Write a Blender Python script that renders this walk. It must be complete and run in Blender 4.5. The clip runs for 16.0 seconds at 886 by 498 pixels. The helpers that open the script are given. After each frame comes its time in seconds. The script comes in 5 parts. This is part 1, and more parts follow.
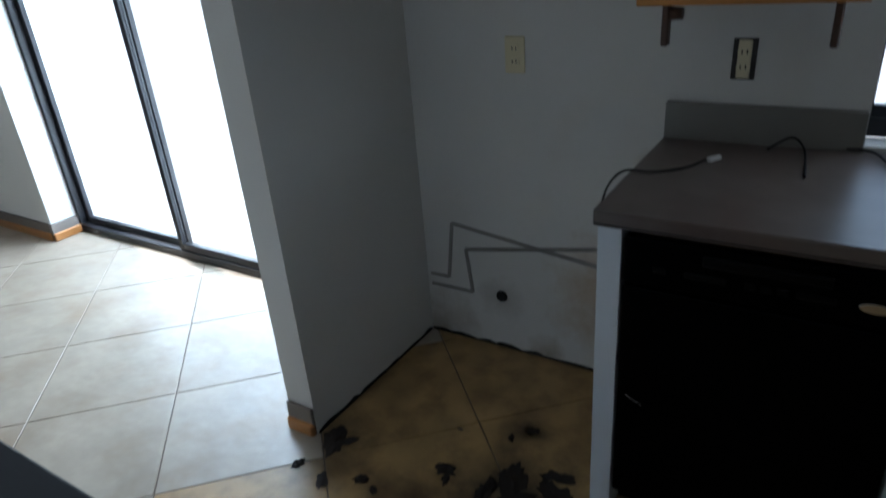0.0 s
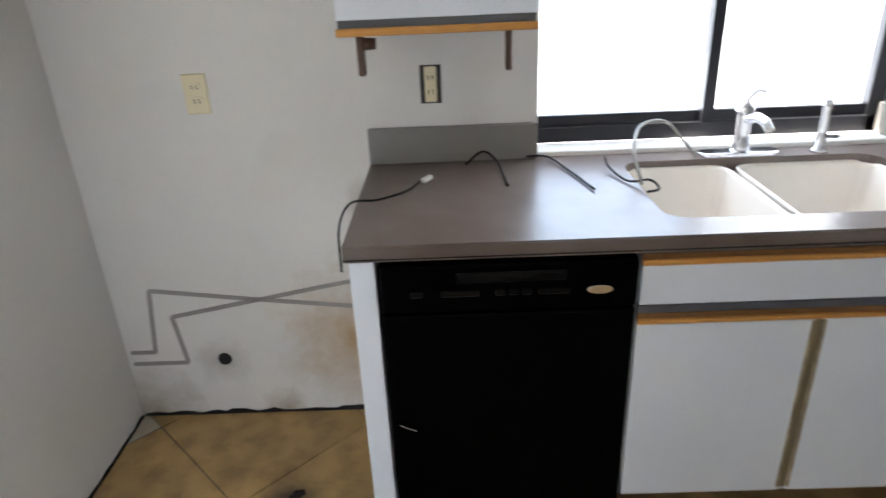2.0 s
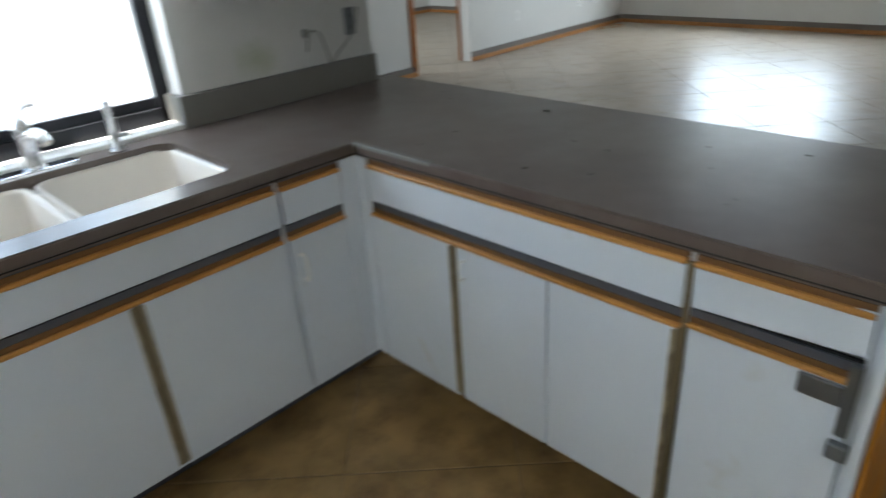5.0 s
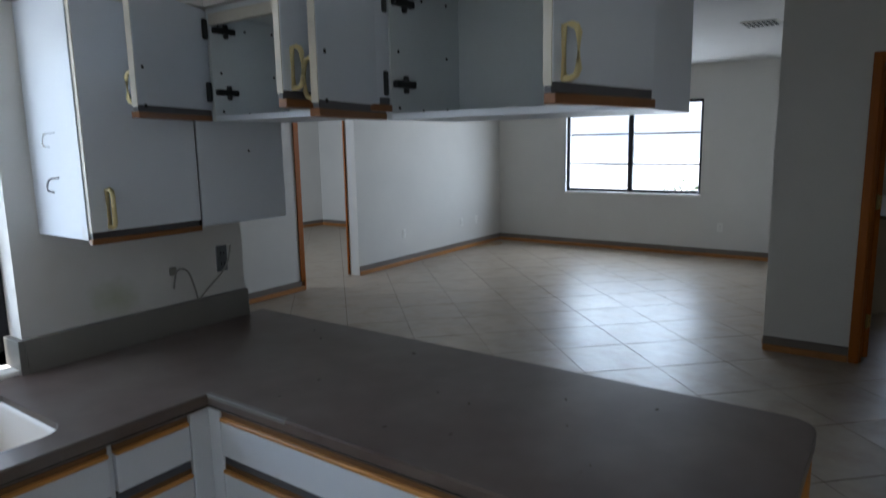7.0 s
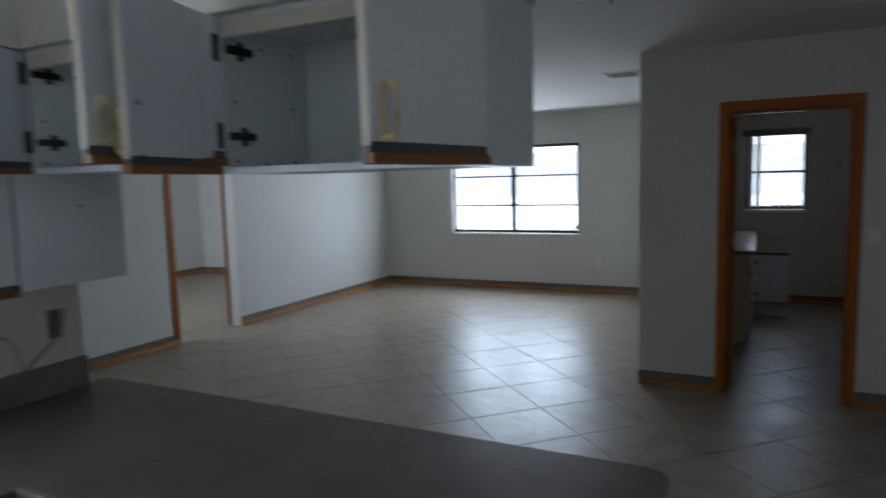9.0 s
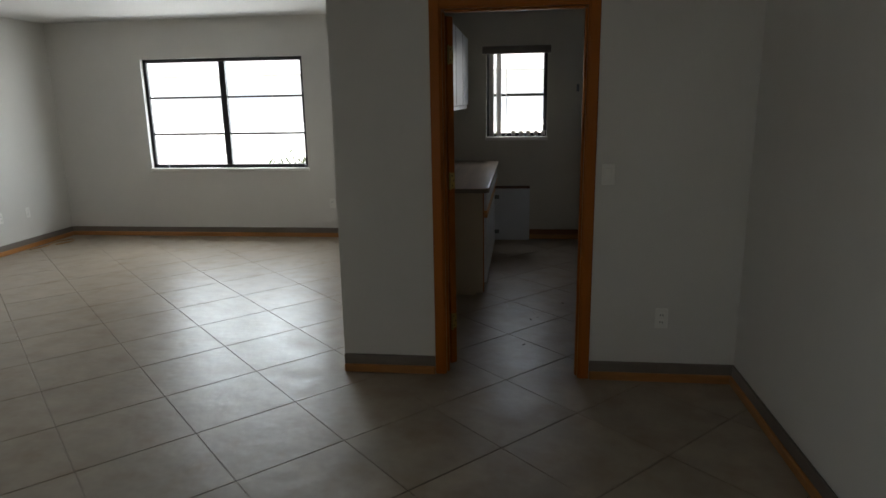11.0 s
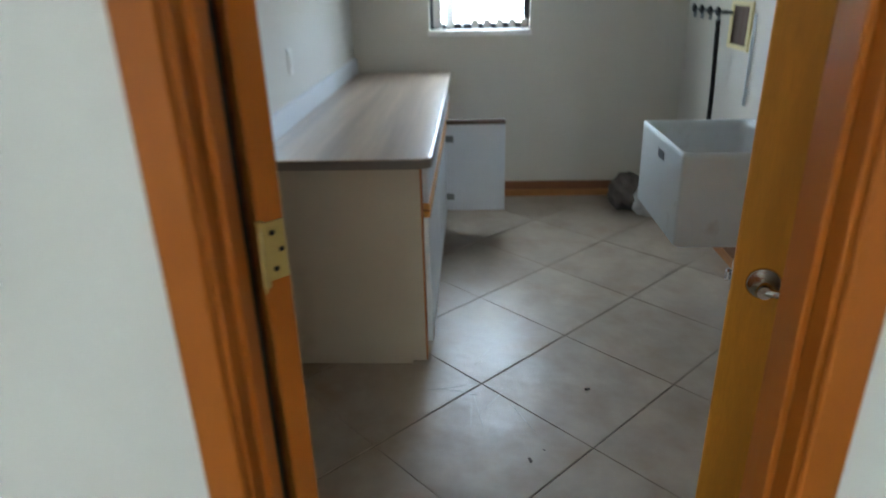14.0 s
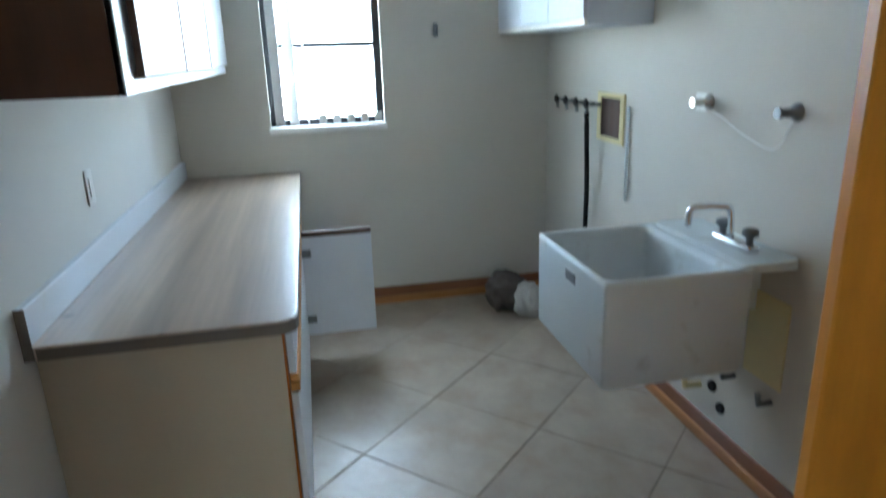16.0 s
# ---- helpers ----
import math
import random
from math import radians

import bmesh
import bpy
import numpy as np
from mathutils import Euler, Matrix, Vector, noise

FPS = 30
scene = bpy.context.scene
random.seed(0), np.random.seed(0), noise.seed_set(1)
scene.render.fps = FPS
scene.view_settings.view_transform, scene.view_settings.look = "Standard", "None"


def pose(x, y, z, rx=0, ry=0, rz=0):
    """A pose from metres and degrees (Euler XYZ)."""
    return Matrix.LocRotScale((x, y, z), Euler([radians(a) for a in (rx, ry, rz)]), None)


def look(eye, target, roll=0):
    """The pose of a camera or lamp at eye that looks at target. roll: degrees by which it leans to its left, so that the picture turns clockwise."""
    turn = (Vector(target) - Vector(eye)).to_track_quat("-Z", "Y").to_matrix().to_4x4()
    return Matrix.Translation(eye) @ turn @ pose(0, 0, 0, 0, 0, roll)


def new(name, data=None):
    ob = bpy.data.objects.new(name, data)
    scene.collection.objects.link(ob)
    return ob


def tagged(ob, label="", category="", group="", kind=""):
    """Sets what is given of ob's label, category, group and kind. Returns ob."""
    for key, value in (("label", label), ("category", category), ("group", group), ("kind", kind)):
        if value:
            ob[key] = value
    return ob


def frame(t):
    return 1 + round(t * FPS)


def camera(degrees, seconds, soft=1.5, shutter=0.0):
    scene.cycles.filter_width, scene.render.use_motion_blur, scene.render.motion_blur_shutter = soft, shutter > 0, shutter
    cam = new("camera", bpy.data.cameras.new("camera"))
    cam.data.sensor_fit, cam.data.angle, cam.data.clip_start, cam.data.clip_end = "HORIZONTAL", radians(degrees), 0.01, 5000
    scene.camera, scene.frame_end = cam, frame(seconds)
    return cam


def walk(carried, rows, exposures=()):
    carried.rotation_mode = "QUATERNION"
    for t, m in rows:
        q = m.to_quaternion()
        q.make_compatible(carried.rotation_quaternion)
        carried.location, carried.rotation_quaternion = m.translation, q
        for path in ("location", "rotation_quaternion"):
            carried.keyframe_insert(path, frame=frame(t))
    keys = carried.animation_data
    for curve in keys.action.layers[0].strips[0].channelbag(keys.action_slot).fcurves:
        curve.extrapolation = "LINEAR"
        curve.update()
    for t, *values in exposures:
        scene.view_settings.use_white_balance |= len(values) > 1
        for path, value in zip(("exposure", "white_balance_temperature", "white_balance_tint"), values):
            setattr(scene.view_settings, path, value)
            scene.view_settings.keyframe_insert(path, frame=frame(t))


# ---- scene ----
cam = camera(68.8, 16.0, shutter=0.5)
PATH = [
    (0, (0.429, -1.919, 1.476), (-0.568, -0.412, 0.62), -4.7),
    (0.4, (0.346, -1.911, 1.469), (-0.617, -0.324, 0.721), -2.3),
    (0.5, (0.343, -1.869, 1.496), (-0.592, -0.267, 0.747), -3.0),
    (1, (0.275, -1.879, 1.496), (-0.41, -0.147, 0.769), -2.9),
    (1.5, (0.228, -1.891, 1.478), (-0.078, -0.079, 0.69), -2.2),
    (2, (0.222, -1.873, 1.472), (0.183, -0.054, 0.642), -2.6),
    (2.5, (0.247, -1.879, 1.463), (0.469, -0.09, 0.597), -2.5),
    (3, (0.274, -1.898, 1.459), (0.709, -0.163, 0.564), -2.8),
    (3.5, (0.319, -1.93, 1.462), (0.994, -0.272, 0.57), -2.6),
    (4, (0.389, -1.965, 1.452), (1.238, -0.39, 0.559), -3.0),
    (4.3, (0.47, -2.004, 1.449), (1.384, -0.459, 0.566), -3.4),
    (4.5, (0.513, -2.024, 1.46), (1.509, -0.54, 0.562), -3.4),
    (5, (0.638, -2.091, 1.457), (1.88, -0.804, 0.562), -4.0),
    (5.2, (0.684, -2.1, 1.447), (2.022, -0.912, 0.561), -4.3),
    (7.3, (0.746, -2.119, 1.592), (2.355, -0.955, 1.361), -1.2),
    (7.5, (0.744, -2.119, 1.598), (2.355, -0.947, 1.421), -1.2),
    (8, (0.746, -2.133, 1.613), (2.358, -0.957, 1.471), -0.8),
    (8.5, (0.762, -2.156, 1.613), (2.409, -1.033, 1.454), -1.2),
    (9, (0.878, -2.174, 1.606), (2.66, -1.291, 1.394), -1.5),
    (9.4, (1.043, -2.185, 1.59), (2.94, -1.616, 1.314), -1.6),
    (9.5, (1.098, -2.191, 1.586), (3.012, -1.69, 1.294), -1.7),
    (9.7, (1.277, -2.188, 1.577), (3.222, -1.811, 1.308), -1.7),
    (10, (1.414, -2.202, 1.598), (3.379, -2.017, 1.274), -2.5),
    (10.2, (1.63, -2.289, 1.602), (3.585, -2.092, 1.23), -2.4),
    (12.3, (3.413, -2.401, 1.492), (5.335, -2.139, 1.004), -0.4),
    (12.5, (3.611, -2.373, 1.503), (5.53, -2.104, 1.008), -1.0),
    (13, (4.172, -2.328, 1.523), (6.083, -2.135, 0.965), -3.2),
    (13.5, (4.696, -2.321, 1.518), (6.591, -2.072, 0.93), -1.7),
    (14, (5.197, -2.271, 1.472), (7.039, -2.173, 0.698), -1.5),
    (14.3, (5.412, -2.259, 1.479), (7.205, -2.233, 0.594), -2.6),
    (14.5, (5.513, -2.291, 1.461), (7.282, -2.222, 0.531), -3.1),
    (15, (5.683, -2.294, 1.447), (7.346, -2.315, 0.337), -2.7),
    (15.4, (5.747, -2.231, 1.461), (7.447, -2.463, 0.436), -3.1),
    (15.5, (5.771, -2.211, 1.472), (7.509, -2.497, 0.525), -3.0),
    (15.7, (5.786, -2.215, 1.506), (7.595, -2.564, 0.723), -2.8),
    (16, (5.796, -2.194, 1.547), (7.672, -2.566, 0.961), -1.8),
]
EXPOSURES = [(0, 0.6, 5550, 8), (0.5, 0.72, 5650, 9), (1.0, 1.15, 5950, 11), (1.5, 2.5, 6350, 15), (2.5, 2.9, 6400, 15), (3.0, 2.95, 6350, 15), (3.5, 2.8, 6300, 13), (4.0, 2.6, 6150, 11), (4.5, 2.4, 6200, 9),
             (5.0, 2.3, 6200, 8), (5.2, 2.25, 6200, 8), (7.3, 1.5, 5800, 12), (8.5, 1.5, 5750, 11), (9.5, 1.4, 6150, 11), (10.0, 1.3, 6650, 12),
             (12.5, 2.55, 6950, 11), (13.0, 3.05, 6850, 11), (13.5, 3.85, 6650, 9), (14.0, 4.6, 5900, 3), (14.5, 5.2, 5650, 1), (15.0, 5.25, 5200, -1), (16.0, 4.8, 5450, 0)]
walk(cam, [(t, look(eye, target, roll)) for t, eye, target, roll in PATH], EXPOSURES)

# ---- build ----
# ---------- world and daylight ----------
world = bpy.data.worlds.new("sky")
scene.world = world
world.use_nodes = True
wn = world.node_tree.nodes
sky = wn.new("ShaderNodeTexSky")
sky.sky_type = "NISHITA"
sky.sun_disc = False
sky.sun_elevation, sky.sun_rotation = radians(65), radians(-72)
world.node_tree.links.new(sky.outputs[0], wn["Background"].inputs[0])
wn["Background"].inputs[1].default_value = 0.12
sun = new("sun", bpy.data.lights.new("sun", "SUN"))
sun.data.energy, sun.data.angle, sun.data.color = 5.0, radians(0.5), (1.0, 0.95, 0.88)
sun.matrix_basis = look((0, 0, 20), (4.0, -1.3, 10.9))


COOL = (0.84, 0.93, 1.0)


def window_light(name, centre, inward, width, height, watts, color=(0.90, 0.95, 1.0), rows=1, tilt=0.0):
    """Skylight in or just outside a window's opening, in level rows that look inward and down; also the hall's fill
    lamp.
    """
    step = height / rows
    for k in range(rows):
        lamp = bpy.data.lights.new(name, "AREA")
        lamp.shape, lamp.size, lamp.size_y = "RECTANGLE", width, step / math.cos(radians(tilt))
        lamp.energy, lamp.color = watts / rows, color
        ob = new(name, lamp)
        c = Vector(centre) + Vector((0, 0, (k + 0.5) * step - height / 2))
        ob.matrix_basis = look(c, c + Vector(inward) - Vector((0, 0, math.tan(radians(tilt)))))


window_light("kitchen_daylight", (1.0, 0.19, 1.48), (0, -1, 0), 1.04, 1.0, 2.7, COOL)
window_light("patio_daylight", (-2.56, 0.36, 1.05), (0, -1, 0), 1.98, 2.0, 76, COOL, 4, 16)
window_light("living_daylight", (10.02, 1.055, 1.42), (-1, 0, 0), 1.9, 1.28, 29, COOL, 3, 20)
window_light("laundry_daylight", (10.0, -2.31, 1.6), (-1, 0, 0), 0.65, 0.95, 1.95, (0.93, 0.96, 1.0), 2, 35)
# Unseen lamp added to light the hall; the wall behind has no window.
window_light("hall_daylight", (4.55, 5.4, 1.5), (1, 0, 0), 1.2, 1.2, 18, COOL)

# ---------- materials ----------


def ramp(nt, fac, stops):
    r = nt.nodes.new("ShaderNodeValToRGB")
    e = r.color_ramp.elements
    while len(e) < len(stops):
        e.new(0.5)
    for k, (p, c) in zip(e, stops):
        k.position = p
        k.color = (*c, 1) if isinstance(c, tuple) else (c, c, c, 1)
    nt.links.new(fac, r.inputs[0])
    return r.outputs[0]


def noise_tex(nt, vec, scale, detail=4, rough=0.6, dist=0.0):
    n = nt.nodes.new("ShaderNodeTexNoise")
    n.inputs["Scale"].default_value, n.inputs["Detail"].default_value = scale, detail
    n.inputs["Roughness"].default_value, n.inputs["Distortion"].default_value = rough, dist
    nt.links.new(vec, n.inputs["Vector"])
    return n.outputs["Fac"]


def mixc(nt, fac, a, b, mode="MIX"):
    m = nt.nodes.new("ShaderNodeMix")
    m.data_type, m.blend_type = "RGBA", mode
    for sock, v in ((m.inputs[0], fac), (m.inputs[6], a), (m.inputs[7], b)):
        if isinstance(v, bpy.types.NodeSocket):
            nt.links.new(v, sock)
        elif isinstance(v, tuple):
            sock.default_value = (*v, 1)
        else:
            sock.default_value = v
    return m.outputs[2]


def stretched(nt, sx, sy, sz, turn=0.0):
    g = nt.nodes.new("ShaderNodeNewGeometry")
    m = nt.nodes.new("ShaderNodeMapping")
    m.inputs["Scale"].default_value = (sx, sy, sz)
    m.inputs["Rotation"].default_value = (0, 0, radians(turn))
    nt.links.new(g.outputs["Position"], m.inputs["Vector"])
    return m.outputs[0]


def mat(name, color, rough=0.5, metal=0.0, vary=0.12, grain=60.0, blot=2.0, blot_detail=4, bump=0.05, stretch=(1, 1, 1),
        stain=None, stain_at=(0.55, 0.7), stain_scale=3.0, stain_detail=3, rough_vary=0.12, per_piece=0.0, coat=0.0, spec=0.5, wave=0.0):
    """Principled surface with fine grain, broad blotches, an optional stain colour and a little relief."""
    m = bpy.data.materials.new(name)
    m.use_nodes = True
    nt = m.node_tree
    p = nt.nodes["Principled BSDF"]
    vec = stretched(nt, *stretch)
    fine = noise_tex(nt, vec, grain, 3)
    broad = noise_tex(nt, vec, blot, blot_detail)
    dark = tuple(c * (1 - vary) for c in color)
    lite = tuple(min(1, c * (1 + vary * 0.8)) for c in color)
    c1 = ramp(nt, broad, [(0.3, dark), (0.7, lite)])
    c2 = mixc(nt, ramp(nt, fine, [(0.35, 0.0), (0.75, 0.35)]), c1, dark)
    if stain:
        s = noise_tex(nt, stretched(nt, 1, 1, 1), stain_scale, stain_detail, 0.55)
        c2 = mixc(nt, ramp(nt, s, [(stain_at[0], 0.0), (stain_at[1], 1.0)]), c2, stain)
    if per_piece:
        oi = nt.nodes.new("ShaderNodeObjectInfo")
        c2 = mixc(nt, 1.0, c2, ramp(nt, oi.outputs["Random"], [(0.0, 1 - per_piece), (1.0, 1.0)]), "MULTIPLY")
    nt.links.new(c2, p.inputs["Base Color"])
    rr = ramp(nt, broad, [(0.3, max(0.02, rough - rough_vary)), (0.7, min(1, rough + rough_vary))])
    nt.links.new(rr, p.inputs["Roughness"])
    p.inputs["Metallic"].default_value = metal
    p.inputs["Coat Weight"].default_value = coat
    p.inputs["Specular IOR Level"].default_value = spec
    if bump:
        b = nt.nodes.new("ShaderNodeBump")
        b.inputs["Strength"].default_value, b.inputs["Distance"].default_value = bump, 0.004
        nt.links.new(fine, b.inputs["Height"])
        nt.links.new(b.outputs[0], p.inputs["Normal"])
    if wave:
        b = nt.nodes.new("ShaderNodeBump")
        b.inputs["Strength"].default_value, b.inputs["Distance"].default_value = wave, 0.02
        nt.links.new(noise_tex(nt, stretched(nt, 1, 1, 1), 7.0, 2, 0.5), b.inputs["Height"])
        nt.links.new(b.outputs[0], p.inputs["Normal"])
    return m


def glass_mat():
    m = bpy.data.materials.new("window_glass")
    m.use_nodes = True
    nt = m.node_tree
    out = nt.nodes["Material Output"]
    nt.nodes.remove(nt.nodes["Principled BSDF"])
    t, g = nt.nodes.new("ShaderNodeBsdfTransparent"), nt.nodes.new("ShaderNodeBsdfGlossy")
    g.inputs["Roughness"].default_value = 0.02
    t.inputs[0].default_value = (0.95, 0.97, 0.97, 1)
    mx = nt.nodes.new("ShaderNodeMixShader")
    mx.inputs[0].default_value = 0.04
    nt.links.new(t.outputs[0], mx.inputs[1])
    nt.links.new(g.outputs[0], mx.inputs[2])
    nt.links.new(mx.outputs[0], out.inputs[0])
    return m


WALL = mat("wall_paint", (0.66, 0.645, 0.61), 0.75, vary=0.05, grain=180, blot=1.2, bump=0.12, rough_vary=0.05)
ALCOVE = mat("stained_wall_paint", (0.67, 0.655, 0.62), 0.75, vary=0.07, grain=180, blot=1.5, bump=0.12, rough_vary=0.05,
             stain=(0.57, 0.52, 0.45), stain_at=(0.58, 0.92), stain_scale=2.2)


def splash_stain(material, centre, radius, color):
    """A ragged water stain round one place of a surface."""
    nt = material.node_tree
    p = nt.nodes["Principled BSDF"]
    before = p.inputs["Base Color"].links[0].from_socket
    g = nt.nodes.new("ShaderNodeNewGeometry")
    d = nt.nodes.new("ShaderNodeVectorMath")
    d.operation = "DISTANCE"
    d.inputs[1].default_value = centre
    nt.links.new(g.outputs["Position"], d.inputs[0])
    n = noise_tex(nt, g.outputs["Position"], 9.0, 6, 0.65)
    a = nt.nodes.new("ShaderNodeMath")
    a.operation = "MULTIPLY_ADD"
    nt.links.new(n, a.inputs[0])
    a.inputs[1].default_value = radius * 1.3
    nt.links.new(d.outputs["Value"], a.inputs[2])
    m = ramp(nt, a.outputs[0], [(radius * 0.6, 0.85), (radius * 1.55, 0.0)])
    nt.links.new(mixc(nt, m, before, color), p.inputs["Base Color"])


splash_stain(ALCOVE, (-0.12, 0.0, 0.30), 0.34, (0.38, 0.235, 0.085))
splash_stain(ALCOVE, (-0.60, 0.0, 0.22), 0.12, (0.36, 0.33, 0.29))
splash_stain(ALCOVE, (-0.03, 0.0, 0.62), 0.12, (0.33, 0.25, 0.16))
splash_stain(ALCOVE, (-0.86, 0.0, 0.02), 0.22, (0.30, 0.24, 0.17))
splash_stain(ALCOVE, (-0.05, 0.0, 0.80), 0.09, (0.34, 0.28, 0.20))
splash_stain(ALCOVE, (-0.40, 0.0, 0.02), 0.10, (0.26, 0.20, 0.13))
splash_stain(ALCOVE, (1.82, 0.0, 1.08), 0.10, (0.42, 0.45, 0.30))
CEIL = mat("ceiling_paint", (0.68, 0.67, 0.65), 0.85, vary=0.04, grain=120, blot=1.0, bump=0.3, rough_vary=0.03)
LAMINATE = mat("white_laminate", (0.66, 0.70, 0.75), 0.42, vary=0.05, grain=300, blot=2.5, bump=0.02, stain=(0.55, 0.52, 0.45),
               stain_at=(0.66, 0.85), stain_scale=5)
RAIL = mat("dark_oak_rail", (0.24, 0.095, 0.025), 0.45, vary=0.3, grain=90, blot=8, stretch=(0.15, 0.15, 3), bump=0.08)
SLATE = mat("slate_groove", (0.085, 0.085, 0.09), 0.5, vary=0.15)
DARKTOP = mat("dark_worktop", (0.03, 0.031, 0.036), 0.65, spec=0.15, vary=0.2, grain=200)
EDGEBAND = mat("cream_edge_band", (0.56, 0.53, 0.45), 0.5, vary=0.08, bump=0.02)
INSIDE = mat("cabinet_interior", (0.58, 0.62, 0.62), 0.5, vary=0.05, bump=0.02)
ALMOND = mat("almond_panel", (0.50, 0.435, 0.32), 0.5, vary=0.06, grain=250, blot=2, bump=0.02, stain=(0.34, 0.27, 0.17), stain_at=(0.68, 0.9))
COUNTER = mat("brown_laminate", (0.112, 0.081, 0.068), 0.305, spec=0.4, vary=0.10, grain=420, blot=3, bump=0.02, stain=(0.155, 0.128, 0.11),
              stain_at=(0.35, 0.75), stain_scale=5, rough_vary=0.02)
SPLASH = mat("grey_laminate", (0.20, 0.19, 0.17), 0.45, vary=0.08, grain=420, blot=3, bump=0.02)
PULL = mat("oak_pull", (0.50, 0.23, 0.05), 0.42, vary=0.3, grain=90, blot=8, stretch=(0.15, 0.15, 3), bump=0.08)
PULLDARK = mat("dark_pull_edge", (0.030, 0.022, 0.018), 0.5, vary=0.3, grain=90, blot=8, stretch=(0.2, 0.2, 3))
GROOVE = mat("slate_blue_groove", (0.085, 0.09, 0.105), 0.45, vary=0.2, grain=120, blot=6)
# Darker copy of the oak: shade behind the pull's lip put into colour.
OAKSHADE = mat("shaded_brown_oak", (0.17, 0.075, 0.018), 0.5, vary=0.3, grain=90, blot=8, stretch=(0.15, 0.15, 3), bump=0.08)
# Dark colour for the unseen rear wall, chosen to cut bounced light.
BACKWALL = mat("bounce_cutting_taupe", (0.34, 0.315, 0.28), 0.8, vary=0.06, grain=180, blot=1.2, bump=0.12, rough_vary=0.05)
CRUD = mat("rotted_black_debris", (0.018, 0.011, 0.007), 0.85, vary=0.5, grain=90, blot=20, bump=0.4)
SCUFF = mat("pale_scuff_film", (0.46, 0.42, 0.36), 0.4, vary=0.2, grain=80, bump=0)
# Cream paint, also darkened to bring down the light on these two walls.
LAUNDRYWALL = mat("dimmed_cream_paint", (0.58, 0.55, 0.475), 0.75, vary=0.05, grain=180, blot=1.2, bump=0.12, rough_vary=0.05)
GRIME = mat("beige_grime", (0.36, 0.30, 0.20), 0.7, vary=0.35, grain=80, blot=14, bump=0.1, stain=(0.16, 0.11, 0.06), stain_at=(0.5, 0.75), stain_scale=20)
CASING = mat("stained_casing_wood", (0.36, 0.102, 0.008), 0.45, spec=0.25, vary=0.10, grain=120, blot=6, stretch=(2, 2, 0.12), bump=0.04)
DOORWOOD = mat("orange_birch_veneer", (0.56, 0.22, 0.018), 0.5, spec=0.2, vary=0.30, grain=70, blot=3, stretch=(2, 2, 0.35), bump=0.05)
BASEBOARD = mat("grey_brown_baseboard", (0.17, 0.145, 0.125), 0.45, vary=0.2, grain=90, blot=5, stretch=(0.4, 0.4, 3), bump=0.06)
REDBOARD = mat("reddish_brown_baseboard", (0.20, 0.075, 0.025), 0.45, vary=0.2, grain=90, blot=5, stretch=(0.4, 0.4, 3), bump=0.06)
FRINGE = mat("orange_fringe_wood", (0.42, 0.18, 0.05), 0.45, vary=0.3, grain=90, blot=5, stretch=(0.4, 0.4, 3), bump=0.06)
BLACK = mat("black_enamel", (0.0009, 0.0009, 0.0011), 0.32, spec=0.02, vary=0.2, bump=0.0, rough_vary=0.03)
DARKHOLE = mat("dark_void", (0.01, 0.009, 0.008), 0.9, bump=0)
BRONZE = mat("dark_bronze_aluminium", (0.018, 0.018, 0.022), 0.45, 0.0, spec=0.35, vary=0.2, bump=0.02)
CHROME = mat("chrome", (0.75, 0.76, 0.78), 0.14, 1.0, vary=0.05, bump=0, rough_vary=0.05)
NICKEL = mat("satin_nickel", (0.52, 0.50, 0.46), 0.25, 1.0, vary=0.08, bump=0, rough_vary=0.06)
STEEL = mat("dull_zinc_steel", (0.20, 0.21, 0.22), 0.4, 0.85, vary=0.2, bump=0.03)
BRASS = mat("dull_brass", (0.50, 0.37, 0.13), 0.4, 0.8, vary=0.2, bump=0.03)
SINK = mat("cream_sink", (0.82, 0.765, 0.69), 0.32, rough_vary=0.03, vary=0.05, grain=200, blot=4, bump=0.0, stain=(0.62, 0.5, 0.36), stain_at=(0.68, 0.9), stain_scale=7)
TUBM = mat("grey_white_plastic", (0.62, 0.66, 0.66), 0.5, vary=0.06, grain=200, blot=4, bump=0.02, stain=(0.42, 0.42, 0.38), stain_at=(0.62, 0.85), stain_scale=9)
PLATE = mat("ivory_plastic", (0.72, 0.64, 0.42), 0.4, vary=0.05, bump=0)
WHITEPL = mat("white_plastic", (0.78, 0.77, 0.73), 0.4, vary=0.04, bump=0)
YELLOW = mat("yellowed_plastic_handle", (0.70, 0.60, 0.30), 0.4, vary=0.1, bump=0)
RUBBER = mat("black_rubber", (0.010, 0.010, 0.010), 0.6, spec=0.2, bump=0.02)
WIRE = mat("grey_cable", (0.26, 0.25, 0.22), 0.5, bump=0.02)
DARKWOOD = mat("dark_brown_panel", (0.075, 0.032, 0.015), 0.45, vary=0.3, grain=90, blot=6, stretch=(3, 3, 0.15), bump=0.06)
PLANK = mat("printed_oak_laminate", (0.50, 0.40, 0.31), 0.30, spec=0.8, vary=0.36, grain=22, blot=6, blot_detail=5, stretch=(0.08, 1.6, 1), bump=0, rough_vary=0.0)
TILE = mat("beige_tile", (0.375, 0.318, 0.248), 0.37, vary=0.18, grain=300, blot=5.0, blot_detail=7, bump=0.0, stain=(0.27, 0.195, 0.125), stain_at=(0.47, 0.85), stain_scale=4.5,
           stain_detail=8, rough_vary=0.085, per_piece=0.06, wave=0.24)
DIRTY = mat("grimy_tile", (0.415, 0.265, 0.105), 0.42, vary=0.38, grain=24, blot=6, blot_detail=8, bump=0.05, stain=(0.13, 0.070, 0.028), stain_at=(0.46, 0.82), stain_scale=8,
            stain_detail=8, rough_vary=0.03, per_piece=0.08)
